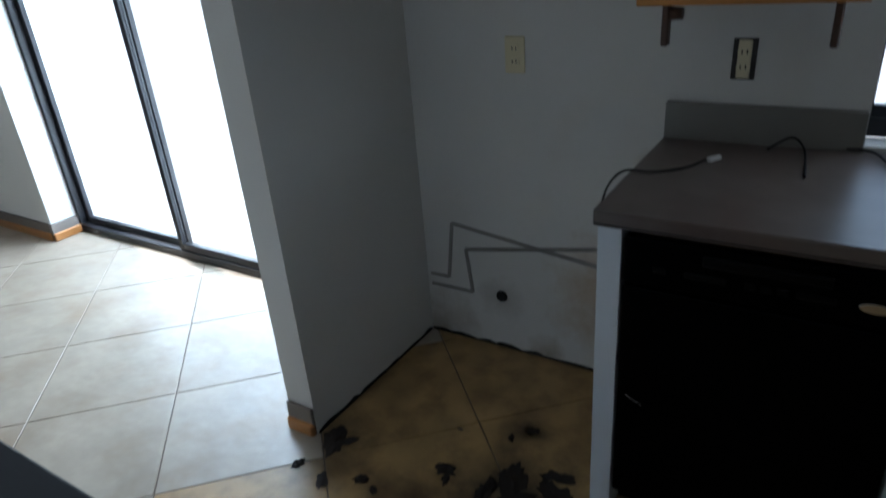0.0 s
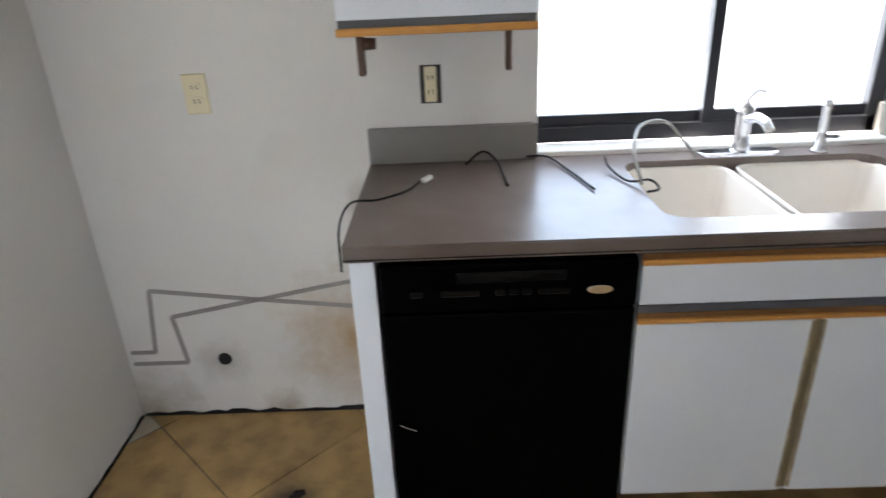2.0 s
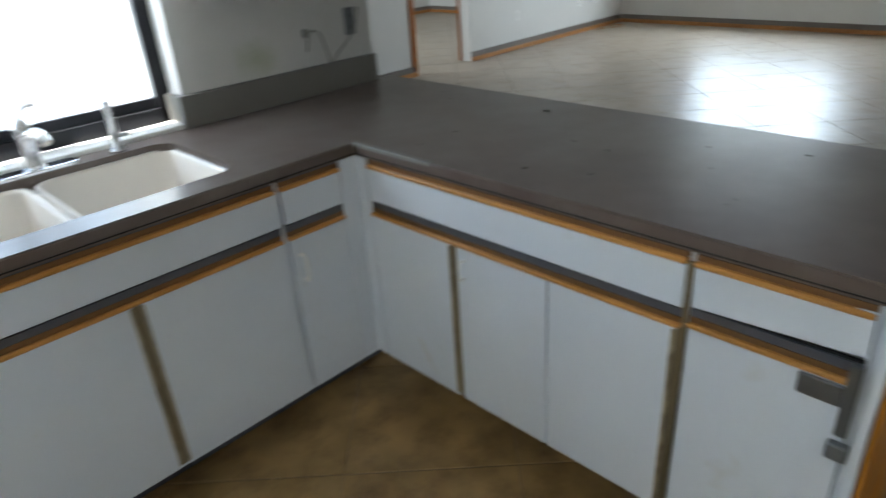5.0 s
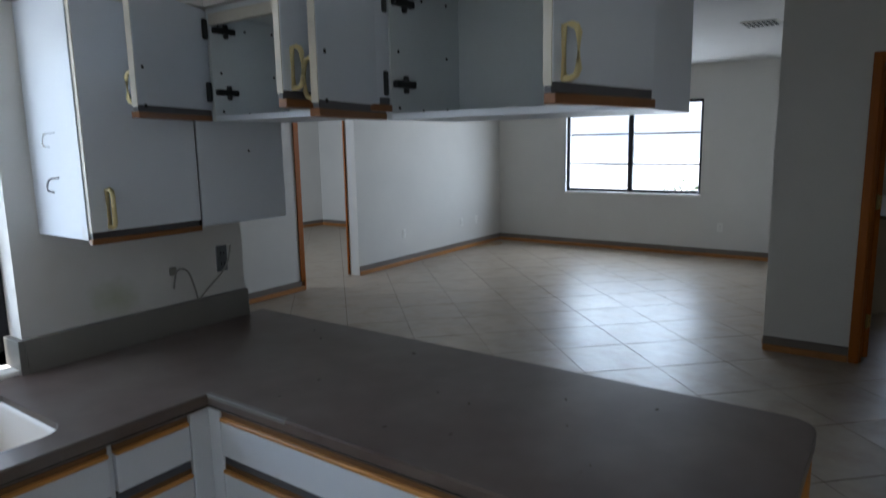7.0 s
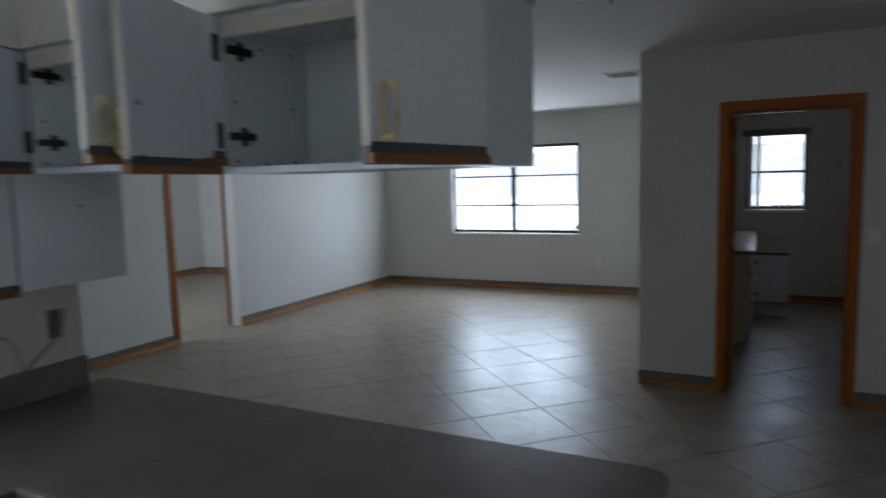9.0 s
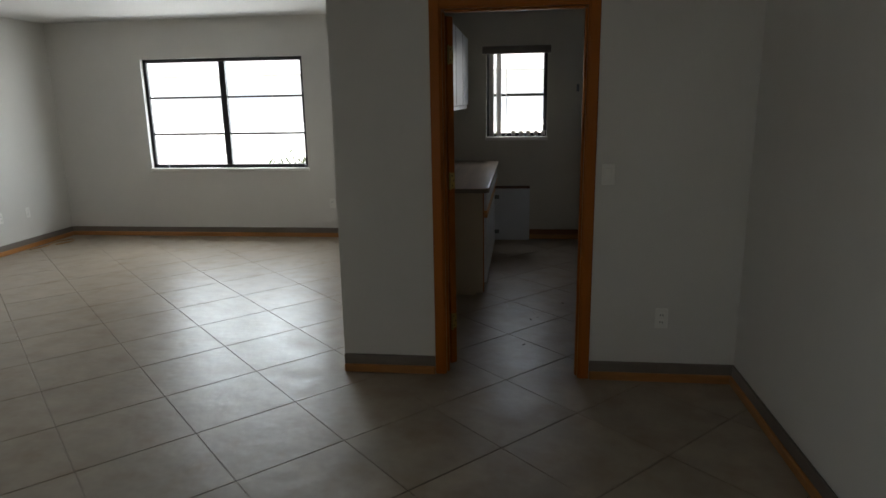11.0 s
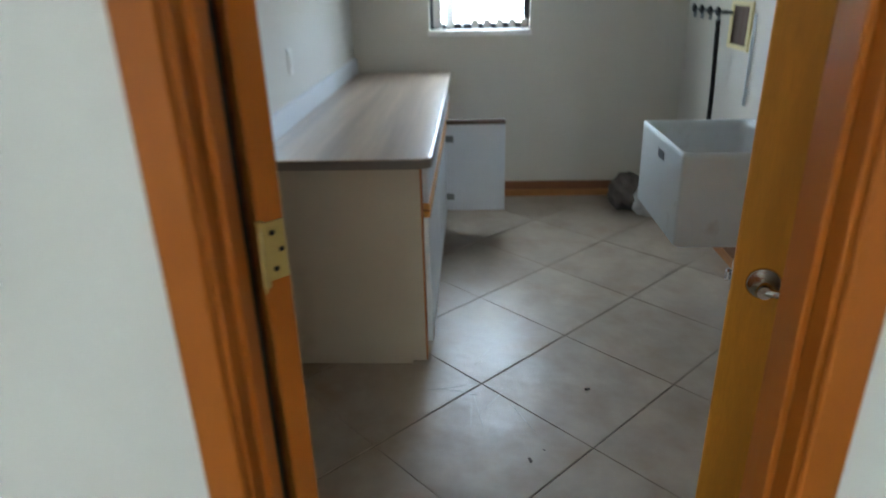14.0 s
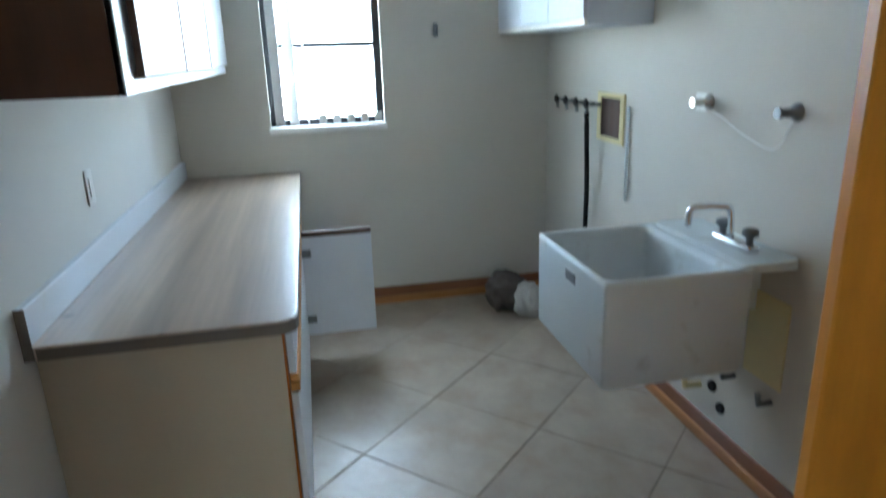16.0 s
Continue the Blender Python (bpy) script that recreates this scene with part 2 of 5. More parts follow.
for spot, size in (((-0.86, -0.76, 0), 0.10), ((-0.29, -0.41, 0), 0.05), ((-0.26, -0.64, 0), 0.09), ((-0.12, -0.80, 0), 0.14), ((-0.45, -0.85, 0), 0.10), ((-0.02, -0.95, 0), 0.12)):
    splash_stain(DIRTY, spot, size * 2.4, (0.014, 0.009, 0.006))
GROUT = mat("dark_grout", (0.13, 0.10, 0.075), 0.9, vary=0.3, grain=200, bump=0.2)
CONCRETE = mat("patio_concrete", (0.60, 0.59, 0.57), 0.85, vary=0.15, grain=80, blot=1.5, bump=0.2)
GREYMARK = mat("grey_adhesive", (0.30, 0.28, 0.26), 0.7, vary=0.3, grain=80, bump=0.1)
CLOTH = mat("soiled_cloth", (0.12, 0.10, 0.085), 0.9, vary=0.4, grain=60, blot=12, bump=0.3)
PALECLOTH = mat("pale_cloth", (0.55, 0.53, 0.48), 0.9, vary=0.2, grain=60, blot=12, bump=0.3)
LEAF = mat("shrub_leaf", (0.07, 0.12, 0.03), 0.5, vary=0.4, grain=30, blot=8, bump=0.0)
TARNISH = mat("dark_tarnished_steel", (0.035, 0.036, 0.036), 0.42, 0.6, vary=0.3, bump=0.03)
BLIND = mat("vinyl_blind_slat", (0.72, 0.71, 0.68), 0.5, vary=0.05, bump=0)
GLASS = glass_mat()

# ---------- helpers of shape ----------
WORLD_OF = {}


def box(bm, x0, x1, y0, y1, z0, z1, bevel=0.0, seg=1):
    if x0 > x1: x0, x1 = x1, x0
    if y0 > y1: y0, y1 = y1, y0
    if z0 > z1: z0, z1 = z1, z0
    v = [bm.verts.new((x, y, z)) for x in (x0, x1) for y in (y0, y1) for z in (z0, z1)]
    fs = [bm.faces.new([v[i] for i in f]) for f in ((0, 1, 3, 2), (4, 6, 7, 5), (0, 4, 5, 1), (2, 3, 7, 6), (0, 2, 6, 4), (1, 5, 7, 3))]
    if bevel:
        es = list({e for f in fs for e in f.edges})
        bmesh.ops.bevel(bm, geom=es, offset=bevel, segments=seg, affect="EDGES", profile=0.5)
    return v


def boxes(*specs, bevel=0.0, seg=1):
    bm = bmesh.new()
    for s in specs:
        box(bm, *s, bevel=bevel, seg=seg)
    return bm


def tube(points, radius, sides=8, taper=None):
    """A round bar along a line of points."""
    bm = bmesh.new()
    pts = [Vector(p) for p in points]
    rings, up = [], Vector((0, 0, 1))
    for i, p in enumerate(pts):
        d = (pts[min(i + 1, len(pts) - 1)] - pts[max(i - 1, 0)]).normalized()
        a = d.cross(up)
        if a.length < 0.05:
            a = d.cross(Vector((1, 0, 0)))
        a.normalize()
        b = a.cross(d)
        r = radius if taper is None else radius + (taper - radius) * i / (len(pts) - 1)
        rings.append([bm.verts.new(p + r * (math.cos(q) * a + math.sin(q) * b)) for q in (2 * math.pi * k / sides for k in range(sides))])
    for r0, r1 in zip(rings, rings[1:]):
        for k in range(sides):
            bm.faces.new((r0[k], r0[(k + 1) % sides], r1[(k + 1) % sides], r1[k])).smooth = True
    bm.faces.new(rings[0][::-1])
    bm.faces.new(rings[-1])
    return bm


def smooth_line(points, n=6):
    """A Catmull-Rom line through the points."""
    p = [Vector(q) for q in points]
    p = [2 * p[0] - p[1]] + p + [2 * p[-1] - p[-2]]
    out = []
    for i in range(1, len(p) - 2):
        for k in range(n):
            t = k / n
            out.append(0.5 * (2 * p[i] + (p[i + 1] - p[i - 1]) * t + (2 * p[i - 1] - 5 * p[i] + 4 * p[i + 1] - p[i + 2]) * t * t
                              + (3 * p[i] - p[i - 1] - 3 * p[i + 1] + p[i + 2]) * t ** 3))
    return out + [p[-2]]


def lathe(profile, centre, axis="z", sides=20):
    """A turned shape: profile rows of (radius, height)."""
    bm = bmesh.new()
    rings = []
    for r, h in profile:
        ring = []
        for k in range(sides):
            c, s = r * math.cos(2 * math.pi * k / sides), r * math.sin(2 * math.pi * k / sides)
            q = {"z": (c, s, h), "y": (c, h, s), "x": (h, c, s)}[axis]
            ring.append(bm.verts.new(Vector(centre) + Vector(q)))
        rings.append(ring)
    for r0, r1 in zip(rings, rings[1:]):
        for k in range(sides):
            bm.faces.new((r0[k], r0[(k + 1) % sides], r1[(k + 1) % sides], r1[k])).smooth = True
    bm.faces.new(rings[0])
    bm.faces.new(rings[-1])
    bmesh.ops.recalc_face_normals(bm, faces=bm.faces)
    return bm


def prism(outline, z0, z1, bevel=0.0):
    """An upright slab over a plan outline."""
    bm = bmesh.new()
    lo = [bm.verts.new((x, y, z0)) for x, y in outline]
    hi = [bm.verts.new((x, y, z1)) for x, y in outline]
    n = len(outline)
    for k in range(n):
        bm.faces.new((lo[k], lo[(k + 1) % n], hi[(k + 1) % n], hi[k]))
    top = bm.faces.new(hi)
    bm.faces.new(lo[::-1])
    bmesh.ops.recalc_face_normals(bm, faces=bm.faces)
    if bevel:
        bmesh.ops.bevel(bm, geom=list(top.edges), offset=bevel, segments=2, affect="EDGES", profile=0.5)
    return bm


def turned(bm, m):
    bmesh.ops.transform(bm, matrix=m, verts=bm.verts)
    return bm


def mesh_of(name, bm, material):
    me = bpy.data.meshes.new(name)
    bmesh.ops.recalc_face_normals(bm, faces=bm.faces)
    bm.to_mesh(me)
    bm.free()
    me.materials.append(material)
    return me


def thing(name, label, category, at=(0, 0, 0), group="", m=None):
    """An empty at the base of a thing; its parts are given in world places."""
    ob = new(name)
    ob.empty_display_size = 0.1
    ob.matrix_basis = m if m is not None else Matrix.Translation(at)
    WORLD_OF[ob] = ob.matrix_basis.copy()
    return tagged(ob, label, category, group)


def part(name, bm, material, parent, label="", local=False):
    if not local:
        turned(bm, WORLD_OF[parent].inverted())
    ob = new(name, mesh_of(name, bm, material))
    ob.parent = parent
    WORLD_OF[ob] = WORLD_OF[parent]
    return tagged(ob, label)


def single(name, bm, material, label, category, group=""):
    return tagged(new(name, mesh_of(name, bm, material)), label, category, group)


def structure(name, bm, material, label=""):
    ob = new(name, mesh_of(name, bm, material))
    WORLD_OF[ob] = Matrix()
    return tagged(ob, label, kind="structure")


def wall(name, along, a0, a1, b0, b1, z0, z1, holes=(), material=None, label="off-white painted plaster wall"):
    """A wall that runs along x or y from a0 to a1, b0 to b1 thick, with openings (a0, a1, z0, z1) through it."""
    bm = bmesh.new()
    put = (lambda s, e, lo, hi: box(bm, s, e, b0, b1, lo, hi)) if along == "x" else (lambda s, e, lo, hi: box(bm, b0, b1, s, e, lo, hi))
    at = a0
    for h0, h1, hz0, hz1 in sorted(holes):
        if h0 > at:
            put(at, h0, z0, z1)
        if hz0 > z0:
            put(h0, h1, z0, hz0)
        if hz1 < z1:
            put(h0, h1, hz1, z1)
        at = h1
    if at < a1:
        put(at, a1, z0, z1)
    return structure(name, bm, material or WALL, label)


# ---------- plan ----------
H = 2.5
KX0, KX1 = -0.022, 2.34          # kitchen run, left end and end of its wall
ALX = -0.922                    # alcove face of the partition
DW = 5.91                       # laundry door wall
DWB = DW + 0.125
EAST = 9.70
NORTH = 3.16
LIVS = -1.343                   # living side of the laundry wall
LAUN = LIVS - 0.12              # laundry side of it
SOUTH = -3.55
LAUS = -3.66                    # laundry south wall
KW = (0.475, 1.53, 0.885, 1.95)  # kitchen window
SL = (-3.57, -1.55, 0.0, 2.06)    # patio door
LW = (0.09, 2.02, 0.80, 2.07)   # living window, along y
UW = (-2.64, -1.98, 1.13, 2.08)  # laundry window
DO = (-2.72, -1.93, 0.0, 2.04)  # laundry doorway
HO = (5.50, 6.38, 0.0, 2.05)      # hall opening

structure("floor", boxes((-5.2, 2.24, -3.8, 0.2, -0.15, -0.004), (2.24, EAST + 0.2, -3.8, NORTH + 0.2, -0.15, -0.004), (4.3, EAST + 0.2, NORTH + 0.2, 7.4, -0.15, -0.004)), GROUT,
          "diagonal beige ceramic tile floor with dark grout")
wall("wall_kitchen", "x", -3.57, KX1, 0.0, 0.2, 0, H, [KW, SL], ALCOVE, "off-white painted wall with brown water stains")
wall("wall_patio_return", "x", -5.2, -3.57, -0.14, 0.2, 0, H)
wall("wall_partition", "y", -0.735, 0.0, ALX - 0.115, ALX, 0, H)
wall("wall_west", "y", -3.7, -0.14, -5.2, -5.0, 0, H)
# Unseen stretch of the south wall, darkened to hold back bounce light.
wall("wall_south_kitchen", "x", -5.2, 2.3, SOUTH - 0.12, SOUTH, 0, H, material=BACKWALL, label="unseen taupe wall, darkened to cut bounce light")
wall("wall_south", "x", 2.3, DW, SOUTH - 0.12, SOUTH, 0, H)
wall("wall_laundry_door", "y", SOUTH - 0.12, LIVS, DW, DWB, 0, H, [DO])
wall("wall_laundry_north", "x", DWB, EAST, LAUN, LIVS, 0, H)
wall("wall_laundry_south", "x", DWB, EAST, LAUS - 0.12, LAUS, 0, H, material=LAUNDRYWALL, label="cream plaster wall, colour darkened to dim it")
wall("wall_east", "y", LIVS - 0.06, NORTH, EAST, EAST + 0.2, 0, H, [LW])
wall("wall_laundry_east", "y", LAUS - 0.12, LIVS - 0.06, EAST, EAST + 0.2, 0, H, [UW], LAUNDRYWALL, "cream plaster wall, colour darkened to dim it")
wall("wall_living_north", "x", 2.24, EAST + 0.2, NORTH, NORTH + 0.15, 0, H, [HO])
wall("wall_living_west", "y", 0.2, NORTH, 2.24, KX1, 0, H)
wall("wall_hall_west", "y", NORTH + 0.15, 7.3, 4.4, 4.5, 0, H)
wall("wall_hall_north", "x", 4.4, EAST + 0.2, 7.2, 7.3, 0, H)
wall("wall_hall_east", "y", NORTH + 0.15, 7.2, EAST, EAST + 0.2, 0, H)
structure("ceiling", boxes((-5.2, 2.24, -3.8, 0.2, H, H + 0.12), (2.24, EAST + 0.2, -3.8, NORTH + 0.2, H, H + 0.12), (4.3, EAST + 0.2, NORTH + 0.2, 7.4, H, H + 0.12)), CEIL, "white textured ceiling")
structure("ground", boxes((-2500, 2500, -2500, 2500, -0.4, -0.16)), CONCRETE, "pale concrete ground outside")
structure("soffit", boxes((ALX, KX1, -0.345, 0.0, 1.992, H), (2.0, KX1, -1.70, -0.345, 1.992, H)), WALL, "off-white painted soffit above the wall cabinets")


def baseboard(name, x0, y0, x1, y1, nx, ny, h=0.11, t=0.014, board=None):
    """Skirting along a wall, its room side towards (nx, ny), with an orange strip added at its foot."""
    def strip(z0, z1, w, bev):
        if abs(x1 - x0) > abs(y1 - y0):
            return boxes((x0, x1, y0, y0 + ny * w, z0, z1), bevel=bev)
        return boxes((x0, x0 + nx * w, y0, y1, z0, z1), bevel=bev)
    ob = structure(name, strip(0.0, h, t, 0.004), board or BASEBOARD, "brown wooden baseboard with an added orange strip")
    # Strip added to carry an orange colour fringe; the board is plain brown.
    part("shoe", strip(0.0, 0.050, t + 0.012, 0.006), FRINGE, ob, "added orange strip for the colour fringe")


baseboard("baseboard_1", DW, LIVS, DW, -1.886, -1, 0)
baseboard("baseboard_2", DW, SOUTH, DW, -2.763, -1, 0)
baseboard("baseboard_3", 2.5, SOUTH, DW - 0.014, SOUTH, 0, 1)
baseboard("baseboard_4", EAST, LIVS, EAST, NORTH, -1, 0)
baseboard("baseboard_5", HO[1] + 0.002, NORTH, EAST - 0.014, NORTH, 0, -1)
baseboard("baseboard_6", KX1, NORTH, HO[0] - 0.002, NORTH, 0, -1)
baseboard("baseboard_7", DWB, LIVS, EAST - 0.014, LIVS, 0, 1)
baseboard("baseboard_8", ALX - 0.115, -0.735, ALX, -0.735, 0, -1)
baseboard("baseboard_9", -5.0, -0.14, -3.585, -0.14, 0, -1)
baseboard("baseboard_10", -3.57, -0.154, -3.57, 0.02, 1, 0)
baseboard("baseboard_11", EAST, LAUS, EAST, -2.13, -1, 0, board=REDBOARD)
baseboard("baseboard_12", DWB + 0.4, LAUS, EAST - 0.014, LAUS, 0, 1, board=REDBOARD)
baseboard("baseboard_13", DWB, LAUN, 7.46, LAUN, 0, -1, board=REDBOARD)
baseboard("baseboard_14", 4.5, 7.2, EAST, 7.2, 0, -1)
baseboard("baseboard_15", EAST, NORTH + 0.15, EAST, 7.19, -1, 0)

# ---------- windows and doors ----------


def window_frame(name, label, along, face, a0, a1, z0, z1, uprights, bars, w=0.035, d=0.04, outward=1):
    """A metal window: frame, uprights, cross bars and panes. face: the plane of its room side."""
    ob = structure(name, boxes(*[(a0, a1, face, face + outward * d, z, z + w) if along == "x" else (face, face + outward * d, a0, a1, z, z + w)
                                 for z in (z0, z1 - w)],
                               *[(a, a + w, face, face + outward * d, z0, z1) if along == "x" else (face, face + outward * d, a, a + w, z0, z1)
                                 for a in (a0, a1 - w)], bevel=0.003), BRONZE, label)

    def put(nm, s, e, lo, hi, t0, t1, mt):
        g = face + outward * t0, face + outward * t1
        return part(nm, boxes((s, e, *g, lo, hi) if along == "x" else (*g, s, e, lo, hi)), mt, ob)
    for a, ww in uprights:
        put("mullion", a - ww / 2, a + ww / 2, z0 + w, z1 - w, -0.004, d + 0.004, BRONZE)
    for z, ww in bars:
        put("glazing_bar", a0 + w, a1 - w, z - ww / 2, z + ww / 2, 0.004, d - 0.006, BRONZE)
    edges = [a0 + w] + [u[0] for u in uprights] + [a1 - w]
    levels = [z0 + w] + [b[0] for b in bars] + [z1 - w]
    for s, e in zip(edges, edges[1:]):
        for lo, hi in zip(levels, levels[1:]):
            put("pane", s, e, lo, hi, d * 0.45, d * 0.45 + 0.004, GLASS).visible_shadow = False
    return ob


kw = window_frame("window_1", "dark bronze aluminium sliding kitchen window", "x", 0.085, KW[0] - 0.045, KW[1], 0.925, KW[3], [(1.0, 0.035)], [], w=0.05)
part("sash_rail", boxes((KW[0] + 0.005, 0.98, 0.093, 0.117, 0.975, 1.008), (1.02, KW[1] - 0.05, 0.093, 0.117, 0.975, 1.008), bevel=0.002), BRONZE, kw)
part("window_sill", boxes((KW[0], KW[1], -0.005, 0.085, 0.90, 0.925), bevel=0.003), WHITEPL, kw, "white painted window sill")
lw = window_frame("window_2", "dark bronze awning window with six panes", "y", EAST + 0.05, LW[0], LW[1], LW[2] + 0.02, LW[3],
                  [(1.06, 0.07)], [(1.215, 0.022), (1.635, 0.022)], w=0.04)
part("window_sill", boxes((EAST - 0.012, EAST + 0.09, LW[0] - 0.015, LW[1] + 0.015, LW[2] - 0.02, LW[2] + 0.018), bevel=0.004), WHITEPL, lw, "pale window sill")
for y in (0.14, 1.84):
    part("window_crank", tube([(EAST + 0.05, y, LW[2] + 0.04), (EAST + 0.02, y - 0.02, LW[2] + 0.05), (EAST + 0.0, y - 0.05, LW[2] + 0.03)], 0.008), STEEL, lw, "small metal crank")
uw = window_frame("window_3", "dark bronze window with two panes and a blind", "y", EAST + 0.05, UW[0], UW[1], UW[2] + 0.02, UW[3], [], [(1.60, 0.03)], w=0.04)
part("window_sill", boxes((EAST - 0.012, EAST + 0.09, UW[0] - 0.012, UW[1] + 0.012, UW[2] - 0.02, UW[2] + 0.018), bevel=0.004), WHITEPL, uw, "pale window sill")
part("window_crank", tube([(EAST + 0.05, UW[1] - 0.08, UW[2] + 0.05), (EAST + 0.01, UW[1] - 0.06, UW[2] + 0.09), (EAST + 0.0, UW[1] - 0.05, UW[2] + 0.05)], 0.008), STEEL, uw, "small metal crank")

vb = thing("vertical_blind", "white vinyl vertical blind with a dark valance at the window", "blind", (EAST, -2.33, UW[3]))
part("valance", boxes((EAST - 0.05, EAST - 0.005, UW[0] - 0.03, UW[1] + 0.04, UW[3] - 0.05, UW[3] + 0.03), bevel=0.004), BASEBOARD, vb, "dark brown valance")
for k in range(8):
    y = UW[1] - 0.055 - k * 0.081
    m = Matrix.Translation((EAST - 0.02 + 0.012, y, 0)) @ Matrix.Rotation(radians(8 if k > 1 else 60), 4, "Z")
    part("slat", turned(boxes((-0.001, 0.001, -0.022, 0.022, UW[2] + 0.035, UW[2] + 0.085)) if k > 2 else boxes((-0.03, 0.03, -0.001, 0.001, UW[2] + 0.035, UW[3] - 0.05)), m), BLIND, vb)

# patio door
sd = structure("door_1", boxes((SL[0], SL[1], 0.02, 0.10, 0.0, 0.045), (SL[0], SL[1], 0.02, 0.10, SL[3] - 0.05, SL[3]), (SL[0], SL[0] + 0.025, 0.02, 0.10, 0.045, SL[3] - 0.05),
               (SL[1] - 0.025, SL[1], 0.02, 0.10, 0.045, SL[3] - 0.05), bevel=0.004), BRONZE, "dark bronze sliding glass patio door, closed")
for s, e, y in ((SL[0] + 0.025, -2.565, 0.065), (-2.602, SL[1] - 0.025, 0.03)):
    leaf = part("door_leaf", boxes((s, s + 0.034, y, y + 0.03, 0.045, SL[3] - 0.05), (e - 0.034, e, y, y + 0.03, 0.045, SL[3] - 0.05), (s + 0.034, e - 0.034, y, y + 0.03, 0.045, 0.085),
                                (s + 0.034, e - 0.034, y, y + 0.03, SL[3] - 0.10, SL[3] - 0.05), bevel=0.003), BRONZE, sd)
    part("pane", boxes((s + 0.034, e - 0.034, y + 0.012, y + 0.018, 0.085, SL[3] - 0.10)), GLASS, leaf).visible_shadow = False

# laundry doorway: jambs, casing, two narrow leaves
cs = structure("trim_laundry_door", boxes((DW, DWB, DO[1] - 0.02, DO[1], 0, DO[3] - 0.02), (DW, DWB, DO[0], DO[0] + 0.02, 0, DO[3] - 0.02), (DW, DWB, DO[0], DO[1], DO[3] - 0.02, DO[3]), bevel=0.002),
               CASING, "orange-brown stained wooden door jamb and casing")
for side in (-1, 1):
    fx = DW if side < 0 else DWB
    for a, b in ((DO[1] - 0.012, -1.887), (-2.762, DO[0] + 0.012)):
        part("casing", boxes((fx + side * 0.012, fx, a, b, 0, DO[3] + 0.058), bevel=0.004), CASING, cs)
    part("casing", boxes((fx + side * 0.012, fx, DO[0] + 0.012, DO[1] - 0.012, DO[3] - 0.012, DO[3] + 0.058), bevel=0.003), CASING, cs)
for a in (DO[1] - 0.032, DO[0] + 0.02):
    part("door_stop", boxes((DW + 0.035, DWB - 0.045, a, a + 0.012, 0, DO[3] - 0.032), bevel=0.002), CASING, cs)
# Black strip laid in the rebate to stand in for its deep shade.
part("seal", boxes((DWB - 0.043, DWB - 0.001, DO[1] - 0.0225, DO[1] - 0.0205, 0.0, DO[3] - 0.02)), RUBBER, cs, "black strip painting the shade in the rebate")
part("door_stop", boxes((DW + 0.035, DWB - 0.045, DO[0] + 0.032, DO[1] - 0.032, DO[3] - 0.032, DO[3] - 0.02), bevel=0.002), CASING, cs)


def lever(parent, x, y, z, sy):
    rose = part("rose", lathe([(0.034, 0.0), (0.034, 0.004), (0.029, 0.010), (0.012, 0.014), (0.011, 0.045), (0.013, 0.05)], (0, 0, 0), "y", 20), NICKEL, parent, "satin nickel rose", True)
    rose.matrix_basis = Matrix.Translation((x, y, z)) @ Matrix.Diagonal((1, sy, 1, 1))
    lv = part("lever", tube(smooth_line([(0, 0.042, 0), (-0.02, 0.046, 0), (-0.06, 0.046, -0.004), (-0.105, 0.042, -0.008)]), 0.009, 8, 0.007), NICKEL, parent, "curved nickel lever handle", True)
    lv.matrix_basis = Matrix.Translation((x, y, z)) @ Matrix.Diagonal((1, sy, 1, 1))


LEAFW = 0.91
EDGE = Vector((6.405, -2.80))
HINGE = Vector((6.10, LAUS + 0.012))
DANG = math.degrees(math.atan2(EDGE.y - HINGE.y, EDGE.x - HINGE.x))
dr = thing("door", "orange birch veneer flush door standing open with a nickel lever", "door", m=pose(HINGE.x, HINGE.y, 0, 0, 0, DANG))
part("slab", boxes((0, LEAFW, -0.035, 0.0, 0.012, 2.03), bevel=0.003), DOORWOOD, dr, local=True)
lever(dr, LEAFW - 0.059, -0.0005, 0.893, 1)
lever(dr, LEAFW - 0.059, -0.0355, 0.893, -1)
part("latch_plate", boxes((LEAFW, LEAFW + 0.002, -0.03, -0.005, 0.865, 0.925)), CHROME, dr, "bright latch plate", True)
part("latch_bolt", boxes((LEAFW + 0.002, LEAFW + 0.014, -0.026, -0.010, 0.882, 0.908), bevel=0.004), CHROME, dr, "bright latch bolt", True)
dl = thing("door", "orange-brown wooden laundry door swung back to the wall", "door", m=pose(DWB + 0.025, -2.0, 0, 0, 0, 45))
part("slab", boxes((0.004, 0.70, 0.0, 0.042, 0.012, 2.0), bevel=0.003), CASING, dl, local=True)
lever(dl, 0.60, -0.0005, 0.97, -1)
for z in (0.28, 1.115, 1.80):
    hg = part("hinge", boxes((0.0, 0.004, 0.003, 0.036, z - 0.045, z + 0.045), bevel=0.0012), BRASS, dl, "dull brass butt hinge", True)
    part("hinge_pin", tube([(-0.004, 0.043, z - 0.05), (-0.004, 0.043, z + 0.05)], 0.006), BRASS, hg, "", True)
    part("jamb_leaf", turned(boxes((-0.034, 0.0, -0.0015, 0.0015, z - 0.045, z + 0.045)), Matrix.Translation((-0.004, 0.043, 0)) @ Matrix.Rotation(radians(-30), 4, "Z")), BRASS, hg, "", True)
    for dz in (-0.028, 0, 0.028):
        part("screw", lathe([(0.005, 0.0005), (0.0035, -0.0012)], (0.0, 0.018 + (0.006 if dz else -0.006), z + dz), "x", 8), DARKHOLE, hg, "", True)

